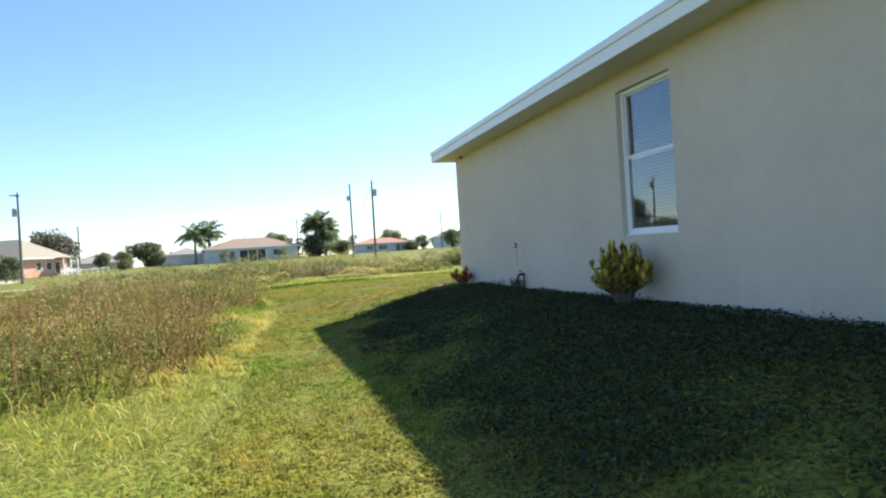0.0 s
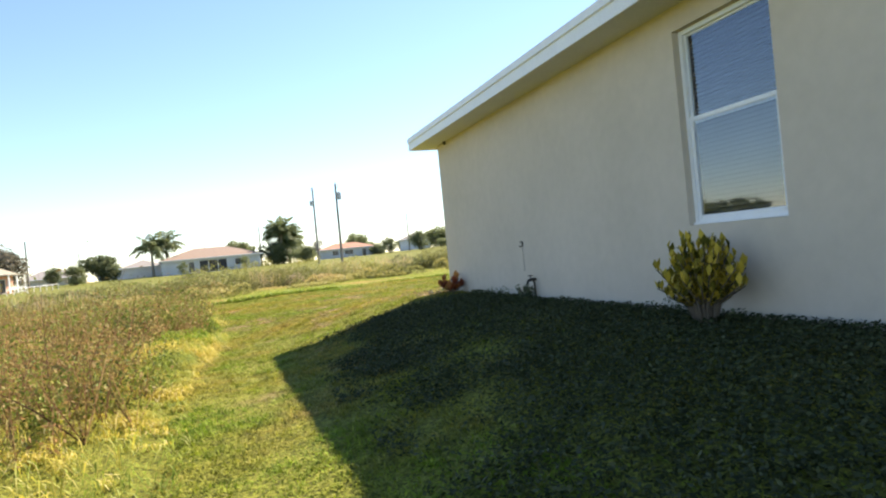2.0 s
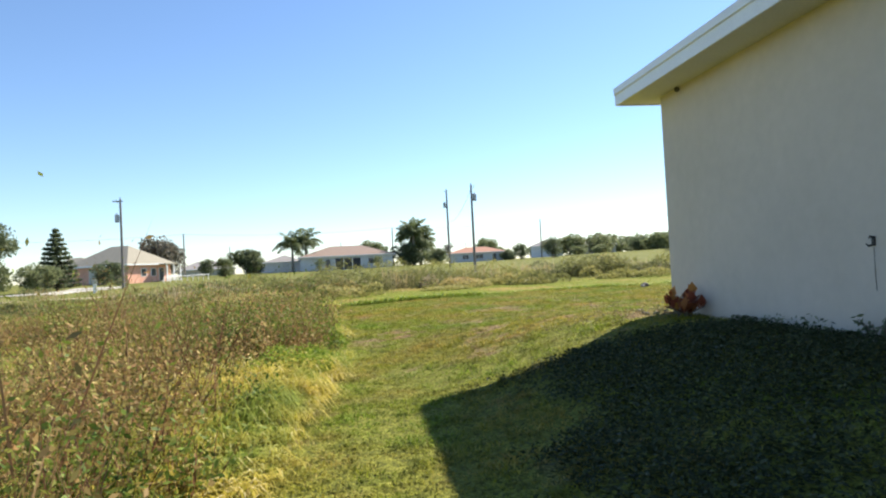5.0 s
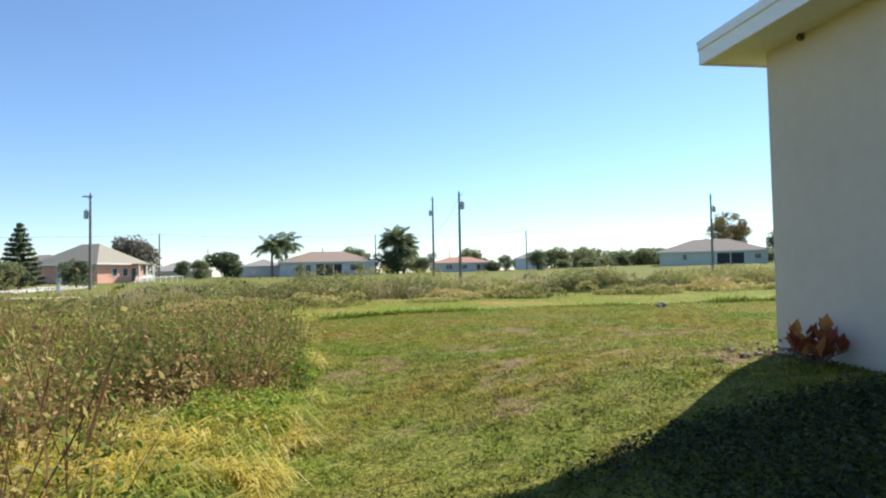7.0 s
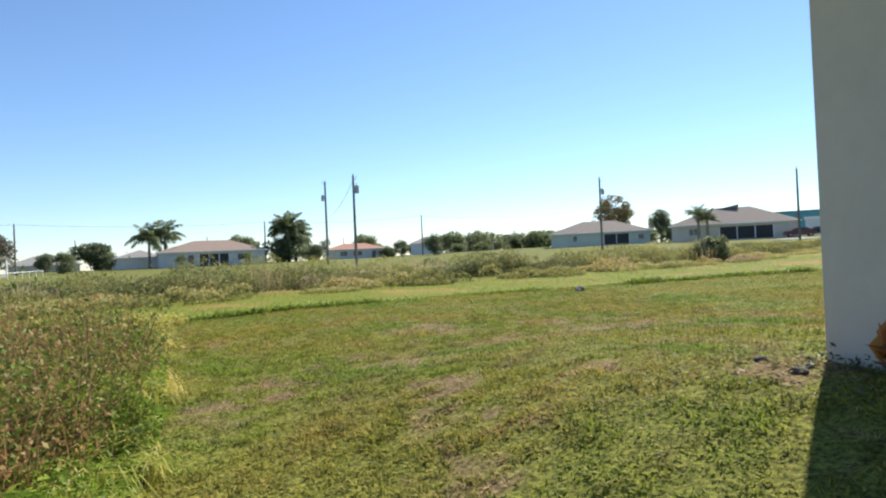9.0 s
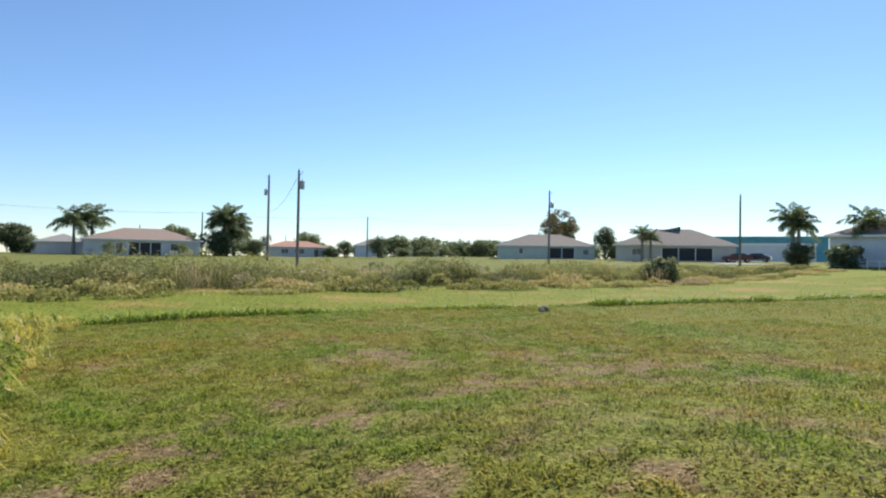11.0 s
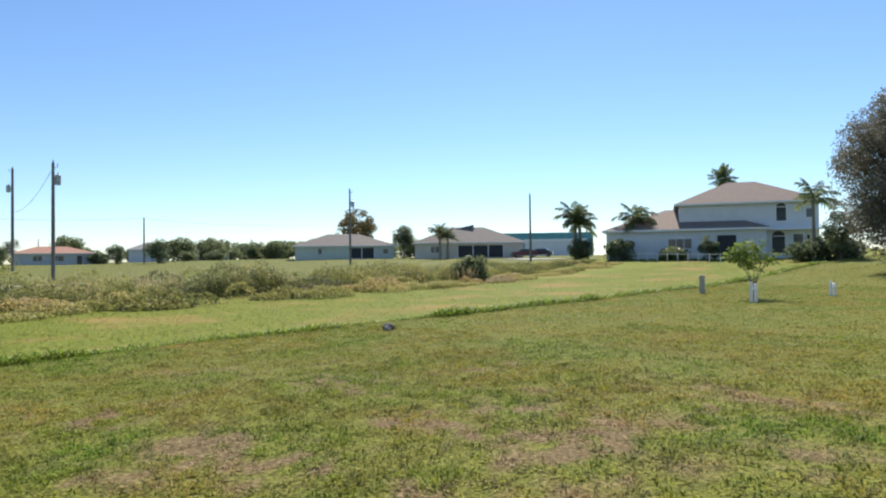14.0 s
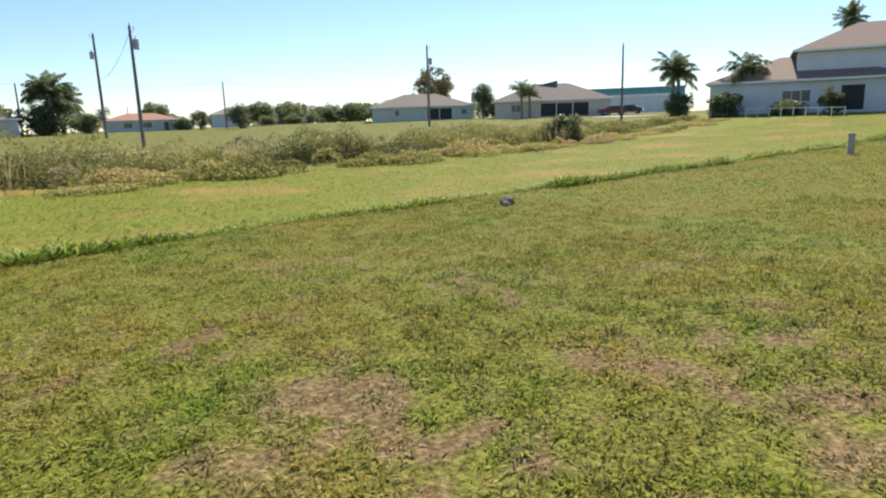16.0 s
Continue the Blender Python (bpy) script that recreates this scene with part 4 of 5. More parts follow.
palm(60.9, 46.5, 5.2, 2.5, "queen palm with drooping fronds", 0.2, 16, seed=12)
palm(*at(E14, 59.7, 72), 5.3, 2.7, "queen palm before the two-storey house", 0.17, 18, seed=9)
tree(*at(E14, 55.0, 76), 2.6, 3.2, LEAF_DARK, "dark shrub below the palm", crown_from=0.0, category="bush", name="bush")
tree(*at(E14, 58.3, 68), 2.4, 3.4, LEAF_DARK, "dark shrub by the house", crown_from=0.0, category="bush", name="bush")
palm(*at(E14, 66.7, 96), 11.4, 1.9, "tall fan palm behind the two-storey house", 0.22, 44, seed=10, fan=True)
palm(*at(E14, 73.2, 62), 6.3, 2.3, "slim palm beside the white house", 0.13, 12, seed=11)
tree(*at(E14, 75.0, 60), 4.2, 3.0, LEAF_MID, "small tree beside the white house", n=1500, crown_from=0.3)
tree(*at(E14, 74.0, 62), 1.8, 6.0, LEAF_DARK, "dark hedge beside the white house", crown_from=0.0, category="bush", name="bush")
tree(*at(E14, 80.6, 44), 12.0, 10.5, LEAF_GREY, "tall dark tree with small rusty leaves", n=52000, crown_from=0.04, clumps=190, limbs=26, leafsize=0.085, fine=0.60)


tree(*at(E14, 65.5, 67), 2.5, 2.0, LEAF_DARK, "dark upright shrub before the white house", crown_from=0.05, category="bush", name="bush")
tree(*at(E14, 62.6, 67), 1.2, 3.2, LEAF_MID, "low green shrub before the white house", crown_from=0.0, category="bush", name="bush")


def rail_fence(a, b, height, n, label):
    """Posts with a rail between a and b."""
    t = tagged(empty("rail_fence", Matrix.Translation((*a, gzf(*a)))), label, "fence", "low white fences")
    d = Vector((b[0] - a[0], b[1] - a[1], gzf(*b) - gzf(*a)))
    turn = math.atan2(d.y, d.x)
    for k in range(n + 1):
        p = part("post", box(bmesh.new(), -0.035, 0.035, -0.035, 0.035, -0.2, height, 0.008), WHITE, t)
        p.matrix_local = Matrix.Translation(d * (k / n)) @ Matrix.Rotation(turn, 4, "Z")
    for z in (height * 0.9,):
        part("rail", tube(bmesh.new(), [(0, 0, z), tuple(d * 0.5 + Vector((0, 0, z))), tuple(d + Vector((0, 0, z)))], [0.035, 0.035, 0.035], 6), WHITE, t)


rail_fence(at(E14, 59.8, 66), at(E14, 66.4, 64), 0.8, 8, "low white rail fence before the two-storey house")
rail_fence(at(E7, -17.2, 96), at(E7, -13.6, 104), 0.9, 8, "low white fence beside the pink house")

# beyond the field to the north-west, mirrored in the window
WIN = Vector((0.0, -7.7))
utility_pole(*at(WIN, -34.6, 84), 9.4, 0.15, (1, 1.4))
tree(*at(WIN, -32.9, 78), 6.2, 4.6, LEAF_DARK, "dark tree at the edge of the field", crown_from=0.1)
for az, dist, hh, ww in ((-35.2, 90, 3.6, 6), (-37.0, 96, 3.2, 7), (-39.0, 100, 4.0, 8), (-31.0, 100, 3.6, 7), (-41.5, 105, 4.4, 9), (-44.5, 108, 4.0, 9)):
    tree(*at(WIN, az, dist), hh, ww, LEAF_MID, "rounded green tree far across the field", n=1400, crown_from=0.06)


def sapling(x, y):
    t = tagged(empty("sapling", Matrix.Translation((x, y, gzf(x, y)))), "young tree with bright green leaves on the lawn", "tree")
    bm = bmesh.new()
    tips = []
    for k in range(5):
        a = k * 1.26 + 0.3
        tip = (0.5 * math.cos(a), 0.5 * math.sin(a), 1.35 + 0.1 * (k % 3))
        tube(bm, [(0.02 * math.cos(a), 0.02 * math.sin(a), -0.1), (0.08 * math.cos(a), 0.08 * math.sin(a), 0.55), tip], [0.025, 0.018, 0.006], 6)
        tips.append(tip)
    part("trunk", bm, BARK, t)
    P, _ = crown_points(1100, (0, 0, 1.5), (1.05, 1.05, 0.42), 18, 77)
    V, F = leaves(P, rng.uniform(0.05, 0.10, len(P)))
    np_mesh("crown", V, F, SAPLING_LEAF, t)


sapling(19.9, 10.4)


# ---- shrubs at the house ----
def croton(x, y, z, height, width, material, label, n, leaf, seed, broad=0.19, per=13):
    t = tagged(empty("croton_bush", Matrix.Translation((x, y, z))), label, "shrub", "shrubs at the house")
    r = np.random.default_rng(seed)
    bm = bmesh.new()
    V, F = [], []
    for k in range(n):
        a = k * 2.39996
        zc = 1 - 1.6 * (k + 0.5) / n
        q = math.sqrt(1 - zc * zc) * r.uniform(0.64, 1.12)
        d = Vector((math.cos(a) * q * width / 2, math.sin(a) * q * width / 2, height * (0.56 + 0.40 * zc * r.uniform(0.85, 1.15))))
        mid = Vector((d.x * 0.40, d.y * 0.40, d.z * 0.45 + 0.08 * height))
        tube(bm, [(d.x * 0.1, d.y * 0.1, -0.08), mid, d], [0.012, 0.009, 0.005], 5)
        for j in range(per):
            s = 0.42 + 0.58 * j / (per - 1)
            p = mid.lerp(d, (s - 0.42) / 0.58)
            b, el = j * 2.4 + k, radians(r.uniform(15, 60) if j < per - 3 else 75)
            o = Vector((math.cos(b) * math.cos(el), math.sin(b) * math.cos(el), math.sin(el)))
            ll = leaf * r.uniform(0.7, 1.15)
            sd = o.cross(Vector((0, 0, 1))).normalized() * ll * broad
            nrm = sd.cross(o).normalized() * ll * 0.12
            i = len(V)
            V += [p, p + o * ll * 0.5 + sd + nrm, p + o * ll, p + o * ll * 0.5 - sd + nrm, p + o * ll * 0.5]
            F += [(i, i + 1, i + 4), (i + 1, i + 2, i + 4), (i + 2, i + 3, i + 4), (i + 3, i, i + 4)]
    part("woody_base", bm, BARK, t)
    np_mesh("foliage", [tuple(v) for v in V], F, material, t)
    return t


croton(-0.40, -7.68, gzf(-0.4, -7.68) - 0.02, 0.80, 0.70, CROTON, "yellow and green croton bush against the wall", 74, 0.115, 3, 0.24, 13)
croton(-0.27, -0.80, gzf(-0.27, -0.8) - 0.03, 0.30, 0.56, CROTON_RED, "small red and orange croton at the house corner", 9, 0.18, 4, 0.30, 8)


# ---- small things on the lawn and wall ----
def rock(x, y, size, material, label, seed, sink=0.25):
    bm = bmesh.new()
    bmesh.ops.create_icosphere(bm, subdivisions=3, radius=1.0)
    for v in bm.verts:
        n = 1 + 0.22 * noise.noise(v.co * 1.6 + Vector((seed, 0, 0))) + 0.08 * noise.noise(v.co * 5 + Vector((0, seed, 0)))
        v.co = Vector((v.co.x * size[0] * n, v.co.y * size[1] * n, v.co.z * size[2] * n))
    ob = link_bm("rock", bm, material, None, "", True)
    ob.matrix_world = pose(x, y, gzf(x, y) + size[2] * (1 - 2 * sink), 0, 0, seed * 40)
    return tagged(ob, label, "rock", "rocks on the lawn")


rock(5.30, 12.15, (0.17, 0.12, 0.09), DARK_STONE, "dark grey stone lying on the lawn", 1)
rock(5.16, 12.02, (0.09, 0.07, 0.06), STONE, "small pale stone beside the dark one", 2)
rock(-0.50, -0.22, (0.062, 0.04, 0.028), DARK_STONE, "flat dark stone in the grass by the house corner", 3)
rock(-0.38, 0.20, (0.055, 0.035, 0.026), DARK_STONE, "flat dark stone in the grass by the house corner", 4)
rock(-0.30, -0.12, (0.05, 0.03, 0.02), STONE, "small stone chip by the house corner", 5)


def utility_box(x, y):
    z = gzf(x, y)
    t = tagged(empty("cable_pedestal", pose(x, y, z, 0, 0, 25)), "grey-beige cable pedestal standing on the lawn", "utility box")
    part("body", box(bmesh.new(), -0.12, 0.12, -0.1, 0.1, -0.1, 0.56, 0.015), PEDESTAL, t)
    part("cap", box(bmesh.new(), -0.135, 0.135, -0.115, 0.115, 0.54, 0.69, 0.03), PEDESTAL, t)
    part("base_band", box(bmesh.new(), -0.13, 0.13, -0.11, 0.11, -0.1, 0.08, 0.01), METAL, t)


PEDESTAL = simple("pedestal_beige", (0.34, 0.34, 0.33), (0.44, 0.43, 0.41), 6, 0.6)
utility_box(21.55, 13.0)


def white_stakes(x, y, h):
    t = tagged(empty("marker_post", pose(x, y, gzf(x, y), 0, 0, -30)), "pair of short white marker posts on the lawn", "post", "marker posts")
    for s in (-1, 1):
        bm = bmesh.new()
        tube(bm, [(s * 0.09, 0, -0.15), (s * 0.08, 0, h * 0.9 if s > 0 else h), (s * 0.08, 0, (h * 0.9 if s > 0 else h) + 0.03)], [0.05, 0.05, 0.03], 10)
        part("post", bm, WHITE, t)
    part("band", box(bmesh.new(), -0.12, 0.12, -0.055, 0.055, h * 0.62, h * 0.72, 0.01), WHITE, t)


white_stakes(17.7, 9.55, 0.62)
white_stakes(*at(E14, 74.5, 26.5), 0.5)


def hose_hook(y, z):
    t = tagged(empty("wall_hook", Matrix.Translation((0, y, z))), "small dark metal hook on the stucco wall", "hook")
    part("plate", box(bmesh.new(), -0.012, 0.001, -0.018, 0.018, -0.05, 0.03, 0.003), IRON, t)
    bm = bmesh.new()
    tube(bm, [(-0.01, 0, 0.02), (-0.035, 0, 0.03), (-0.045, 0, 0.01)], [0.009, 0.009, 0.006], 8)
    tube(bm, [(-0.01, 0, -0.04), (-0.035, 0.02, -0.05), (-0.045, 0.035, -0.03)], [0.009, 0.009, 0.006], 8)
    part("hook_arm", bm, IRON, t)
    bm = tube(bmesh.new(), [(-0.006, 0, -0.06), (-0.006, 0.002, -0.25), (-0.006, -0.002, -0.42)], [0.0025, 0.0025, 0.0025], 5)
    part("cord", bm, IRON, t, "thin hanging cord")


hose_hook(-3.47, 0.87)


def tap(y, z):
    t = tagged(empty("garden_tap", Matrix.Translation((0, y, z))), "dark outdoor tap on a pipe at the wall", "tap")
    part("pipe", tube(bmesh.new(), [(-0.03, 0, -0.45), (-0.03, 0, -0.05), (-0.05, 0, 0.0)], [0.014, 0.014, 0.018], 8), IRON, t)
    part("valve_body", tube(bmesh.new(), [(0.002, 0, 0), (-0.06, 0, 0), (-0.13, 0, -0.01), (-0.15, 0, -0.06)], [0.02, 0.026, 0.02, 0.016], 10), IRON, t)
    bm = bmesh.new()
    for k in range(8):
        a0, a1 = k * math.pi / 4, (k + 1) * math.pi / 4
        tube(bm, [(-0.09 + 0.035 * math.cos(a0), 0.035 * math.sin(a0), 0.06), (-0.09 + 0.035 * math.cos(a1), 0.035 * math.sin(a1), 0.06)], [0.007, 0.007], 6)
    tube(bm, [(-0.09, 0, 0), (-0.09, 0, 0.06)], [0.007, 0.007], 6)
    part("handle", bm, IRON, t)


tap(-3.80, 0.33)


def wall_plant(x, y, height, seed):
    t = tagged(empty("wall_plant", Matrix.Translation((x, y, gzf(x, y) - 0.01))), "dark leafy weed at the foot of the wall by the tap", "plant", "weeds by the tap")
    r = np.random.default_rng(seed)
    bm, P = bmesh.new(), []
    for k in range(6):
        a = r.uniform(0, 6.28)
        tip = Vector((-abs(math.cos(a)) * 0.4 * height, math.sin(a) * 0.7 * height, height * r.uniform(0.6, 1.1)))
        tube(bm, [(0, 0, 0), tuple(tip * 0.5 + Vector((0, 0, 0.03))), tuple(tip)], [0.006, 0.005, 0.003], 5)
        P += [tip * r.uniform(0.35, 1.0) + Vector(r.normal(0, 0.018, 3)) for _ in range(16)]
    part("stems", bm, BARK, t)
    V, F = leaves(np.array([tuple(p) for p in P]), r.uniform(0.018, 0.04, len(P)))
    np_mesh("foliage", V, F, LEAF_DARK, t)


wall_plant(-0.06, -3.55, 0.30, 5)
wall_plant(-0.08, -3.72, 0.22, 6)


def mud_nest(y, z):
    bm = bmesh.new()
    bmesh.ops.create_icosphere(bm, subdivisions=2, radius=0.035)
    for v in bm.verts:
        v.co *= 1 + 0.3 * noise.noise(v.co * 40)
    ob = link_bm("mud_nest", bm, DARK_STONE, None, "", True)
    ob.matrix_world = Matrix.Translation((-0.025, y, z))
    tagged(ob, "small dark mud nest stuck under the eave", "nest")


mud_nest(-0.5, SOFF - 0.03)


def mailbox(x, y):
    t = tagged(empty("mailbox", pose(x, y, gzf(x, y), 0, 0, 20)), "pale mailbox on a post beside the drive", "mailbox")
    part("post", box(bmesh.new(), -0.16, 0.16, -0.16, 0.16, -0.1, 1.0, 0.02), WHITE, t)
    bm = bmesh.new()
    tube(bm, [(0, -0.35, 1.15), (0, 0.35, 1.15)], [0.24, 0.24], 14)
    part("box", bm, CONCRETE, t)


mailbox(*at(E7, -22.6, 72))
strip("driveway", [at(E7, -27.5, 74), at(E7, -25.5, 79), at(E7, -22.8, 84), at(E7, -21.9, 90)], 6.0, CONCRETE, "pale concrete drive of the pink house", 0.06)
strip("driveway", [at(E14, 49.0, 100), at(E14, 52.5, 92), at(E14, 54.0, 86)], 5.0, CONCRETE, "pale concrete drive beside the cream house", 0.06)


def car(x, y, turn, paint, label):
    c = tagged(empty("car", pose(x, y, gzf(x, y) + 0.06, 0, 0, turn)), label, "car", "parked cars")
    prof = [(-2.2, 0.35), (-2.25, 0.75), (-2.1, 0.95), (-1.2, 1.02), (-0.6, 1.42), (0.9, 1.46), (1.7, 1.05), (2.2, 0.95), (2.25, 0.4)]
    bm = bmesh.new()
    rows = [[bm.verts.new((px, s * (0.88 if pz < 1.1 else 0.68), pz)) for px, pz in prof] for s in (-1, 1)]
    for i in range(len(prof)):
        j = (i + 1) % len(prof)
        bm.faces.new((rows[0][i], rows[0][j], rows[1][j], rows[1][i]))
    bm.faces.new(rows[0])
    bm.faces.new(rows[1][::-1])
    b = part("body", bm, paint, c)
    for s in (-1, 1):
        bm = bmesh.new()
        f = [bm.verts.new((px, s * (py), pz)) for px, py, pz in ((-1.05, 0.86, 1.06), (-0.55, 0.72, 1.38), (0.85, 0.71, 1.41), (1.45, 0.85, 1.08))]
        g = [bm.verts.new((v.co.x, v.co.y * 1.015, v.co.z)) for v in f]
        bm.faces.new(f)
        bm.faces.new(g[::-1])
        for i in range(4):
            bm.faces.new((f[i], f[(i + 1) % 4], g[(i + 1) % 4], g[i]))
        part("side_window", bm, DARK_GLASS, b)
        for wx in (-1.35, 1.4):
            w = part("wheel", tube(bmesh.new(), [(wx, s * 0.7, 0.32), (wx, s * 0.9, 0.32)], [0.32, 0.32], 16), TYRE, c)
            part("rim", tube(bmesh.new(), [(wx, s * 0.88, 0.32), (wx, s * 0.912, 0.32)], [0.2, 0.18], 12), METAL, w)
    return c


TYRE = simple("tyre", (0.015, 0.015, 0.016), (0.03, 0.03, 0.03), 6, 0.8)
MAROON = simple("maroon_paint", (0.10, 0.02, 0.03), (0.13, 0.03, 0.04), 1, 0.25)
BLACK_PAINT = simple("black_paint", (0.018, 0.02, 0.025), (0.03, 0.03, 0.035), 1, 0.25)
car(*at(E14, 49.9, 108), -40, MAROON, "dark maroon car parked by the cream house")
car(*at(E14, 51.3, 113), -60, BLACK_PAINT, "black car parked by the cream house")


# Leaves kept very dark to deepen the house's shade on the bank.
SHADE_COVER_LEAF = foliage("cover_leaf_shaded", [(0, (0.02, 0.03, 0.012)), (0.6, (0.045, 0.06, 0.022)), (1, (0.09, 0.10, 0.04))], None, 1, 0.6, 0.2)


# ---- grass and weeds ----
def scatter(x0, x1, y0, y1, n):
    return rng.uniform(x0, x1, n), rng.uniform(y0, y1, n)


def keep_out(x, y):
    """Outside the house."""
    return (x < -0.02) | (y > 0.02)


def brush_line(y):
    """Where the lawn meets the wild growth, west of the walk."""
    return -4.62 + 0.22 * np.sin(y * 0.55 + 0.5) - 0.5 * smooth01((-6.5 - y) / 3) - 0.55 * smooth01((y - 7) / 5)


def stuff(name, V, F, material, label):
    return tagged(np_mesh(name, V, F, material), label, "grass", kind="stuff")


def lawn(name, x0, x1, y0, y1, density, h, w, label):
    n = int((x1 - x0) * (y1 - y0) * density)
    x, y = scatter(x0, x1, y0, y1, n)
    tuft = cloudy(x, y, 5.0, 4) - 0.5
    dry = worn(x, y)
    ok = keep_out(x, y) & (x > brush_line(y) - 0.2) & (y < lawn_edge(x)) & (tuft * 2.0 - np.clip(dry - 0.25, 0, 1) * 1.2 + rng.normal(0, 0.5, n) > -0.75)
    # Bright blades thinned on the bank so the shade there looks darker.
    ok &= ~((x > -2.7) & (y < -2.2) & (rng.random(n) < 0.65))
    x, y, tuft, dry = x[ok], y[ok], tuft[ok], dry[ok]
    m = len(x)
    hh = h * rng.uniform(0.5, 1.35, m) * (1 + 1.8 * tuft) * (1 - 0.4 * dry)
    V, F = blades(on_ground(x, y) - np.array([0, 0, 0.01]), hh, w * rng.uniform(0.6, 1.3, m), rng.uniform(0.35, 1.7, m))
    return tagged(np_mesh(name, V, F, LAWN, dry=np.repeat(dry, 4)), label, "grass", kind="stuff")


SHORT = "short coarse lawn grass with dry patches"
lawn("lawn_grass", -5.4, 0.4, -12.5, 5.0, 2700, 0.050, 0.012, SHORT)
lawn("lawn_grass", -5.4, 4.5, 5.0, 9.0, 2300, 0.050, 0.013, SHORT)
lawn("lawn_grass", 0.4, 4.5, 0.0, 5.0, 2000, 0.050, 0.014, SHORT)
lawn("lawn_grass", -5.6, 6.0, 9.0, 13.6, 1900, 0.045, 0.012, SHORT)
lawn("lawn_grass", 4.5, 10.0, 0.0, 9.0, 1500, 0.045, 0.014, SHORT)
lawn("lawn_grass", 6.0, 30.0, 9.0, 17.2, 620, 0.045, 0.018, "short coarse lawn grass beyond the house")
lawn("lawn_grass", 10.0, 30.0, 0.0, 9.0, 560, 0.045, 0.018, "short coarse lawn grass beyond the house")
lawn("lawn_grass", 30.0, 70.0, 0.0, 17.2, 120, 0.05, 0.03, "short coarse lawn grass beyond the house")

# the uncut fringe where the lawn drops to the swale
n = 34000
x = rng.uniform(-14, 50, n)
y = lawn_edge(x) + rng.normal(0.10, 0.13, n) + 0.12 * wavy(x, x * 0.3, 1.1)
hh = rng.uniform(0.12, 0.30, n) * np.clip(2.4 * cloudy(x, y, 0.8, 6) - 0.35, 0.5, 1.4)
V, F = blades(on_ground(x, y), hh, rng.uniform(0.015, 0.035, n), rng.uniform(0.5, 1.5, n))
stuff("fringe_grass", V, F, EDGE_GRASS, "uncut green grass along the edge of the lawn")

# swale
n = 100000
x, y = scatter(-26, 60, 10, 30, n)
ok = y > lawn_edge(x) + 0.3
x, y = x[ok], y[ok]
hh = rng.uniform(0.03, 0.12, len(x)) * (0.2 + 1.6 * cloudy(x, y, 0.9, 2))
V, F = blades(on_ground(x, y), hh, rng.uniform(0.02, 0.045, len(x)), rng.uniform(0.8, 2.6, len(x)))
stuff("swale_grass", V, F, SWALE, "yellow-green rough grass in the shallow swale")

# weeds beyond the swale: an underlayer, mounds and tall seed heads
def weed_front(x):
    return 24.6 + 0.2 * np.clip(x, -20, 60) + 2.2 * (cloudy(x, x * 0.2, 0.3, 17) - 0.5)


n = 46000
x, y = scatter(-45, 62, 20, 48, n)
ok = (y > weed_front(x) + rng.normal(0, 0.7, n)) & (y < 46 + 0.2 * np.clip(x, -10, 40)) & (x < 46 + 14 * cloudy(x, y, 0.3, 19))
x, y = x[ok], y[ok]
clump = np.clip(cloudy(x, y, 0.45, 21) * 2.2 - 0.55, 0, 1.3)
hh = rng.uniform(0.06, 0.24, len(x)) * (0.4 + 1.1 * clump) * (1 - 0.45 * smooth01((x - 22) / 25))
V, F = blades(on_ground(x, y), hh, rng.uniform(0.02, 0.05, len(x)), rng.uniform(0.4, 1.3, len(x)))
tone = np.clip(0.02 + 0.9 * cloudy(x, y, 0.25, 29) + rng.normal(0, 0.06, len(x)), 0, 1)
tagged(np_mesh("tall_weeds", V, F, WEEDS, tone=np.repeat(tone, 4)), "tall dry yellow weeds beyond the swale", "grass", kind="stuff")


def weed_mounds(M, n, lo, hi, wide, near, back, depth, tone_at, label):
    """Domes of small leaves: each mound has its own tone."""
    cx = rng.uniform(-44, 50, M)
    f = weed_front(cx) + back
    cy = np.where(rng.random(M) < near, f + rng.uniform(0, 1.6, M), f + depth * rng.random(M))
    rad = rng.uniform(*wide, M)
    top = rng.uniform(lo, hi, M) * (0.55 + 0.9 * cloudy(cx, cy, 0.2, 23)) * (1 - 0.5 * smooth01((cx - 24) / 22)) * (1 - 0.65 * smooth01((-10 - cx) / 7))
    mt = tone_at(cx, cy) + rng.normal(0, 0.14, M)
    k = rng.choice(M, n, p=rad ** 1.5 / np.sum(rad ** 1.5))
    d = rng.normal(size=(n, 3))
    d /= np.linalg.norm(d, axis=1)[:, None]
    d *= rng.uniform(0.82, 1.06, n)[:, None]
    d[:, 2] = np.abs(d[:, 2])
    P = on_ground(cx[k] + d[:, 0] * rad[k] * 1.5, cy[k] + d[:, 1] * rad[k] * 0.9)
    P[:, 2] += d[:, 2] * top[k] * (0.6 + 0.8 * cloudy(P[:, 0], P[:, 1], 1.6, 37))
    V, F = leaves(P, rng.uniform(0.045, 0.095, n), 0.3)
    tone = np.clip(mt[k] + 0.22 * (d[:, 2] - 0.5) + rng.normal(0, 0.04, n), 0, 1)
    tagged(np_mesh("weed_mounds", V, F, WEEDS, tone=np.repeat(tone, 4)), label, "grass", kind="stuff")


weed_mounds(150, 90000, 0.18, 0.75, (0.3, 1.1), 0.6, -0.3, 8.0, lambda x, y: 0.15 + 0.85 * cloudy(x, y, 0.3, 51), "yellow-green and orange weeds in low mounds")
weed_mounds(130, 150000, 0.55, 1.55, (0.6, 1.9), 0.6, 3.6, 14.0, lambda x, y: 0.9 * cloudy(x, y, 0.35, 53) - 0.15, "grey-olive tall weedy clumps beyond the swale")
C_ = 100
cx = rng.uniform(-44, 46, C_)
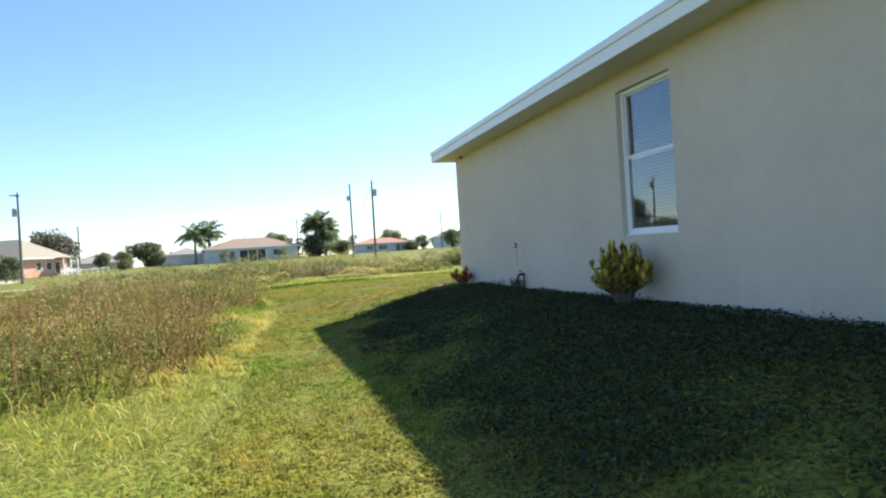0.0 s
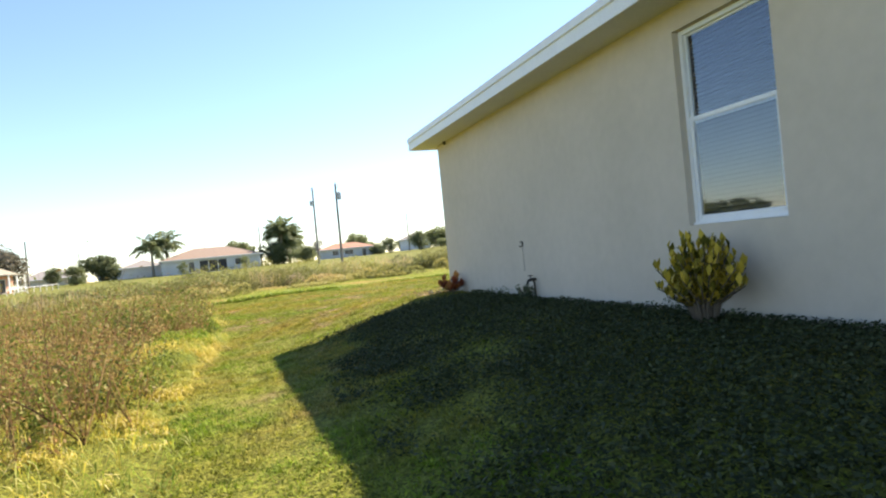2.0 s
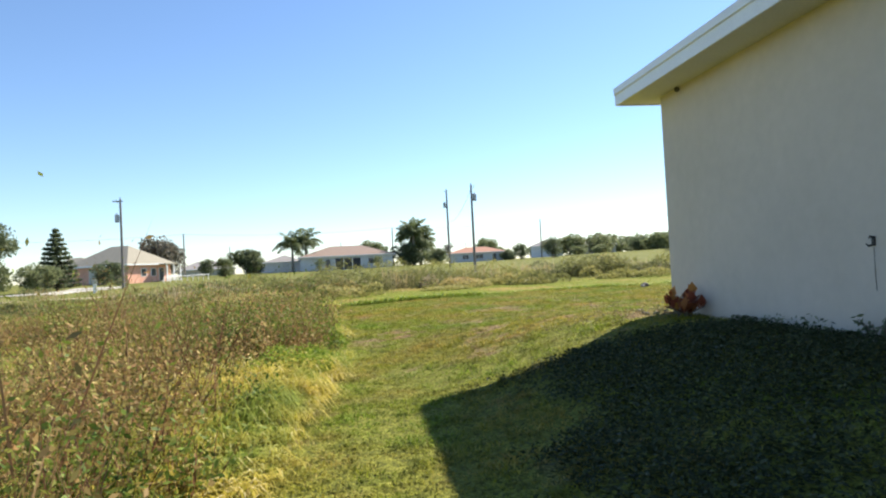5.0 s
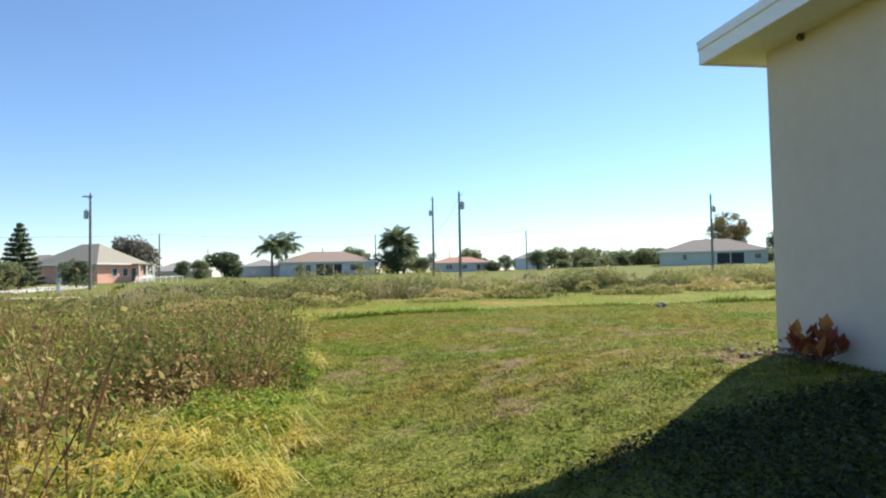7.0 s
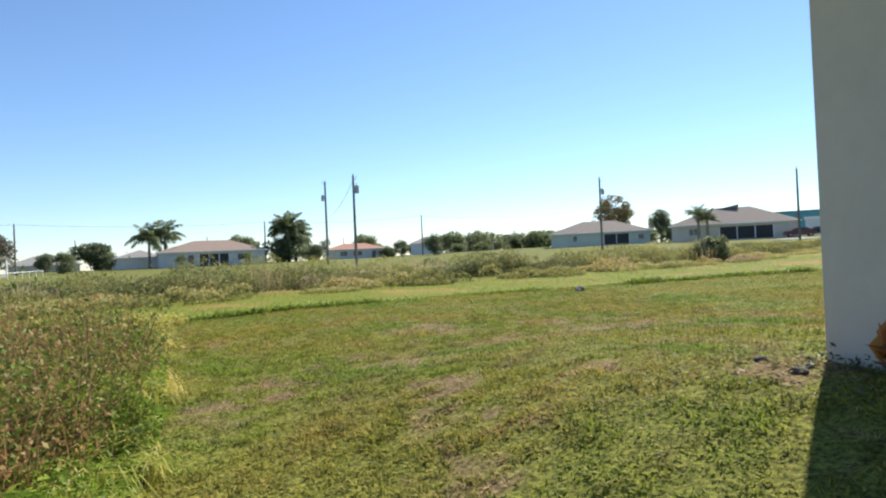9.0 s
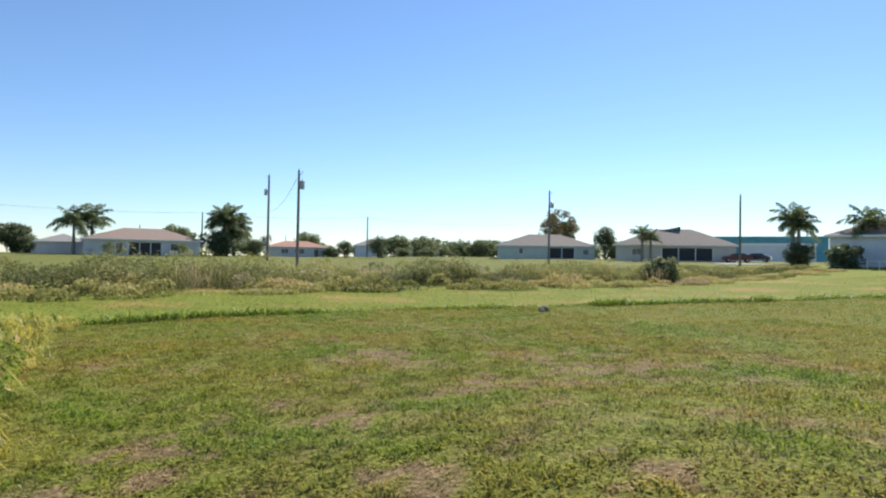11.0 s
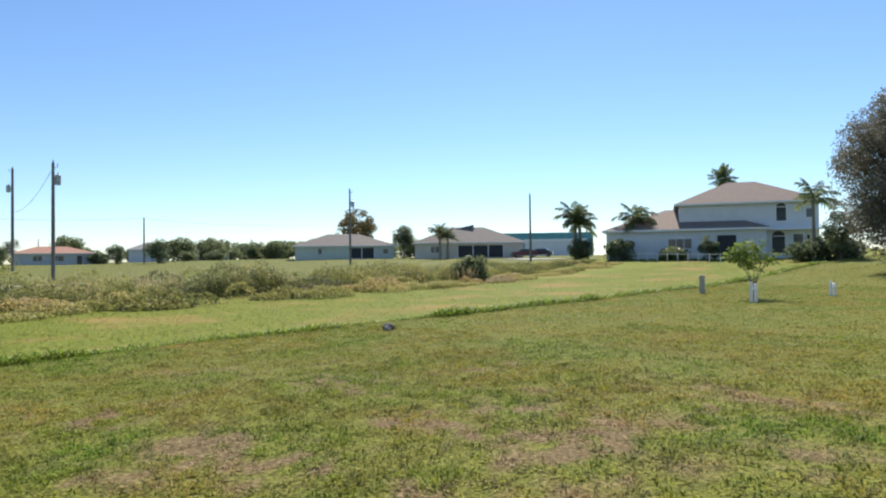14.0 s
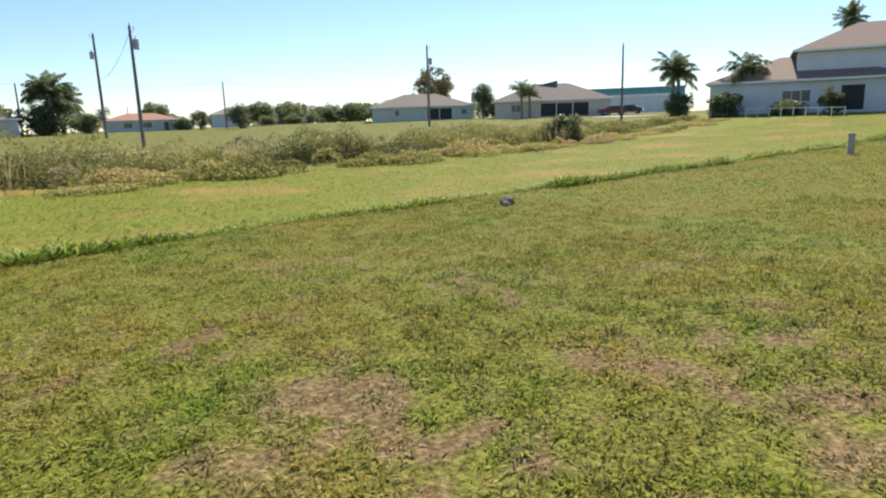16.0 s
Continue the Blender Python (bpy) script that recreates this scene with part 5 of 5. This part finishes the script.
cy = weed_front(cx) + 1.5 + 15 * rng.random(C_)
tall = rng.uniform(0.6, 1.35, C_) * (1 - 0.35 * smooth01((cx - 24) / 22))
k = np.repeat(np.arange(C_), 55)
n = len(k)
x, y = cx[k] + rng.normal(0, 0.45, n), cy[k] + rng.normal(0, 0.4, n)
V, F = blades(on_ground(x, y), tall[k] * rng.uniform(0.6, 1.15, n), rng.uniform(0.012, 0.026, n), rng.uniform(0.05, 0.4, n))
tone = np.clip(np.where(rng.random(C_) < 0.7, 0.97, 0.25)[k] + rng.normal(0, 0.05, n), 0, 1)
tagged(np_mesh("seed_stems", V, F, WEEDS, tone=np.repeat(tone, 4)), "tall grey-brown seed stems over the weeds", "grass", kind="stuff")

# tufts on the far field
n = 30000
x, y = rng.uniform(-120, 130, n), rng.uniform(44, 130, n)
V, F = blades(on_ground(x, y), rng.uniform(0.05, 0.16, n), rng.uniform(0.04, 0.12, n), rng.uniform(0.3, 1, n))
stuff("far_grass", V, F, SWALE, "rough grass on the far field")


# wild growth west of the walk
M = 120
my = rng.uniform(-8.5, 8.5, M)
mx = brush_line(my) - 0.65 - 1.4 * np.exp(-((my + 0.7) / 1.2) ** 2) - 0.45 * np.clip(-4 - my, 0, 9) - 7.0 * rng.uniform(0, 1, M) ** 1.5
mr = rng.uniform(0.4, 1.05, M)
mh = rng.uniform(0.5, 1.15, M) * (0.45 + 1.2 * cloudy(mx, my, 0.6, 41)) * (0.55 + 0.45 * smooth01((my + 9.5) / 4.0)) * (1 - 0.45 * smooth01((my - 5.0) / 4.0))
N_ = 1700
k = rng.choice(M, N_, p=mr ** 2 / np.sum(mr ** 2))
a = rng.uniform(0, 2 * np.pi, N_)
q = np.sqrt(rng.random(N_))
px, py = mx[k] + np.cos(a) * q * mr[k], my[k] + np.sin(a) * q * mr[k]
ok = (brush_line(py) - px > 0.2) & (rng.random(N_) > 0.6 * smooth01((-3.5 - py) / 3))
k, q, px, py = k[ok], q[ok], px[ok], py[ok]
N_ = len(px)
ph = np.maximum(mh[k] * np.sqrt(np.clip(1.1 - q * q, 0.15, 1)), 0.3) * rng.uniform(0.75, 1.25, N_) * (0.6 + 0.4 * smooth01((brush_line(py) - px) / 0.7))
pt = np.clip(0.43 + 1.7 * (cloudy(px, py, 0.8, 61) - 0.48) + rng.normal(0, 0.15, N_) - 0.2 * smooth01((0.9 - brush_line(py) + px) / 0.6), 0.02, 0.93)
B = 9
b = np.repeat(np.arange(N_), B)
lean = rng.normal(0, 0.33, (len(b), 2)) * ph[b][:, None]
root = on_ground(px, py)[b]
tip = root + np.stack([lean[:, 0], lean[:, 1], ph[b] * rng.uniform(0.65, 1.1, len(b))], 1)
m = 11
i = np.repeat(np.arange(len(b)), m)
n = len(i)
u = rng.uniform(0.18, 1.04, n)
P = root[i] + (tip - root)[i] * u[:, None] + rng.normal(0, 1, (n, 3)) * (0.025 + 0.05 * u)[:, None]
gr = gz(P[:, 0], P[:, 1])
P[:, 2] = np.maximum(P[:, 2], gr + 0.015)
V, F = leaves(P, rng.uniform(0.011, 0.034, n))
tone = np.clip(pt[b][i] + 0.16 * (u - 0.6) + rng.normal(0, 0.03, n), 0, 1)
tagged(np_mesh("brush", V, F, BRUSH, tone=np.repeat(tone, 4)), "dense brown and green waist-high weeds", "weeds", kind="stuff")
pick = rng.random(len(b)) < 0.6
H = (tip - root)[pick]
wv = rng.normal(size=(len(H), 3)) * 0.0032
r_ = root[pick]
mid = r_ + H * 0.55 + rng.normal(0, 0.02, H.shape)
V = np.stack([r_ - wv, r_ + wv, mid + wv * 0.8, mid - wv * 0.8, r_ + H * 1.06], 1).reshape(-1, 3)
i = np.arange(len(H))[:, None] * 5
F = np.concatenate([i + [0, 1, 2], i + [0, 2, 3], i + [3, 2, 4]])
stuff("brush_stems", V, F, BRUSH_STEM, "thin dark reddish brown weed stems")
n = 24000
y = rng.uniform(-0.7, 7.5, n)
x = brush_line(y) - 0.12 - 0.9 * rng.random(n) ** 1.4
top = 0.55 * cloudy(x, y, 1.6, 43) * smooth01((brush_line(y) - x) / 0.5 + 0.2)
P = on_ground(x, y)
P[:, 2] += top * rng.uniform(0.1, 1.0, n) ** 0.6
V, F = leaves(P, rng.uniform(0.012, 0.032, n), 0.6)
stuff("leafy_weeds", V, F, EDGE_GRASS, "leafy green weeds at the foot of the brush")
n = 14000
x = -4.6 - 11 * rng.uniform(0, 1, n) ** 1.3
y = rng.uniform(-9.5, 14, n)
ok = brush_line(y) - x > 0.4
x, y = x[ok], y[ok]
hh = rng.uniform(0.14, 0.34, len(x)) * (0.5 + cloudy(x, y, 0.8, 14)) * (1 - 0.4 * smooth01((y - 8) / 4))
V, F = blades(on_ground(x, y), hh, rng.uniform(0.006, 0.014, len(x)), rng.uniform(0.3, 1.4, len(x)))
stuff("long_grass", V, F, YELLOW_GRASS, "knee-high yellow grass between the weeds")
T = 3800
tx = -4.3 - 1.9 * rng.uniform(0, 1, T) ** 1.3
ty = rng.uniform(-14, 13, T)
ok = (brush_line(ty) - tx > 0.02) & (ty > -5.5 + rng.normal(0, 0.8, T)) & (rng.random(T) > 0.88 * smooth01((ty + 0.8) / 2.0))
tx, ty = tx[ok], ty[ok]
ta = rng.uniform(0, 2 * np.pi, len(tx))
th = rng.uniform(0.2, 0.42, len(tx)) * (0.5 + 0.5 * smooth01((brush_line(ty) - tx) / 0.6)) * (0.38 + 0.62 * smooth01((ty + 5.5) / 3.5))
m = 26
k = np.repeat(np.arange(len(tx)), m)
n = len(k)
a = ta[k] + rng.normal(0, 0.8, n)
root = on_ground(tx[k] + rng.normal(0, 0.05, n), ty[k] + rng.normal(0, 0.05, n))
out = np.stack([np.cos(a), np.sin(a), np.zeros(n)], 1)
side = np.stack([-np.sin(a), np.cos(a), np.zeros(n)], 1) * rng.uniform(0.003, 0.0055, n)[:, None]
h = th[k] * rng.uniform(0.6, 1.2, n)
fold = rng.uniform(0.8, 1.7, n)
p1 = root + out * (0.25 * fold * h)[:, None] + np.array([0, 0, 1]) * (0.62 * h)[:, None]
p2 = root + out * (0.70 * fold * h)[:, None] + np.array([0, 0, 1]) * (0.72 * h)[:, None]
p3 = root + out * (1.15 * fold * h)[:, None] + np.array([0, 0, 1]) * np.maximum(0.45 * h - 0.25 * fold * h, 0.03)[:, None]
V = np.stack([root - side, root + side, p1 + side, p1 - side, p2 + side, p2 - side, p3], 1).reshape(-1, 3)
i = np.arange(n)[:, None] * 7
F = np.concatenate([i + [0, 1, 2], i + [0, 2, 3], i + [3, 2, 4], i + [3, 4, 5], i + [5, 4, 6]])
stuff("long_grass", V, F, YELLOW_GRASS, "long yellow-green grass folded over at the lawn's edge")
n = 45000
x = rng.uniform(-14, -4.4, n)
y = rng.uniform(-16, -5, n)
ok = (x < brush_line(y)) & (y < -5 - 3 * rng.random(n))
x, y = x[ok], y[ok]
V, F = blades(on_ground(x, y), rng.uniform(0.06, 0.20, len(x)), rng.uniform(0.006, 0.014, len(x)), rng.uniform(0.5, 1.5, len(x)))
stuff("long_grass", V, F, PALE_GRASS, "ankle-high yellow-green grass")

# leafy ground cover on the bank below the wall, darkened to deepen the shade
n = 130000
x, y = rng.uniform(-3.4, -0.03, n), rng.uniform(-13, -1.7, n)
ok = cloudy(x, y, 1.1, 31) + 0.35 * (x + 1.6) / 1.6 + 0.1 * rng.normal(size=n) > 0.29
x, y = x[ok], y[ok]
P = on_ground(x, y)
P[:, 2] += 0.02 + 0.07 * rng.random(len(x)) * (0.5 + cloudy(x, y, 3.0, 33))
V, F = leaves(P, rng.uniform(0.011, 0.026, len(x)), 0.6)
stuff("ground_cover", V, F, SHADE_COVER_LEAF, "low leafy ground cover on the bank, darkened to deepen the shade")

# weeds and small plants along the foot of the wall
n = 2600
y = rng.uniform(-13, 0.1, n)
x = -np.abs(rng.normal(0, 0.14, n)) - 0.01
P = on_ground(x, y)
P[:, 2] += rng.uniform(0, 1, n) ** 2 * np.clip(0.10 + 0.10 * wavy(x, y, 2.3), 0.01, 1)
V, F = leaves(P, rng.uniform(0.012, 0.03, n))
stuff("wall_weeds", V, F, LEAF_DARK, "small weeds along the foot of the wall")

# dry leaves fallen round the corner of the house
n = 420
x, y = -0.55 + rng.normal(0, 0.5, n), -0.05 + rng.normal(0, 0.42, n)
ok = keep_out(x, y)
P = on_ground(x[ok], y[ok])
P[:, 2] += rng.uniform(0.015, 0.05, len(P))
V, F = leaves(P, rng.uniform(0.012, 0.032, len(P)), 0.7)
tagged(np_mesh("fallen_leaves", V, F, LEAF_BROWN), "dry red-brown leaves fallen in the grass", "leaves", kind="stuff")
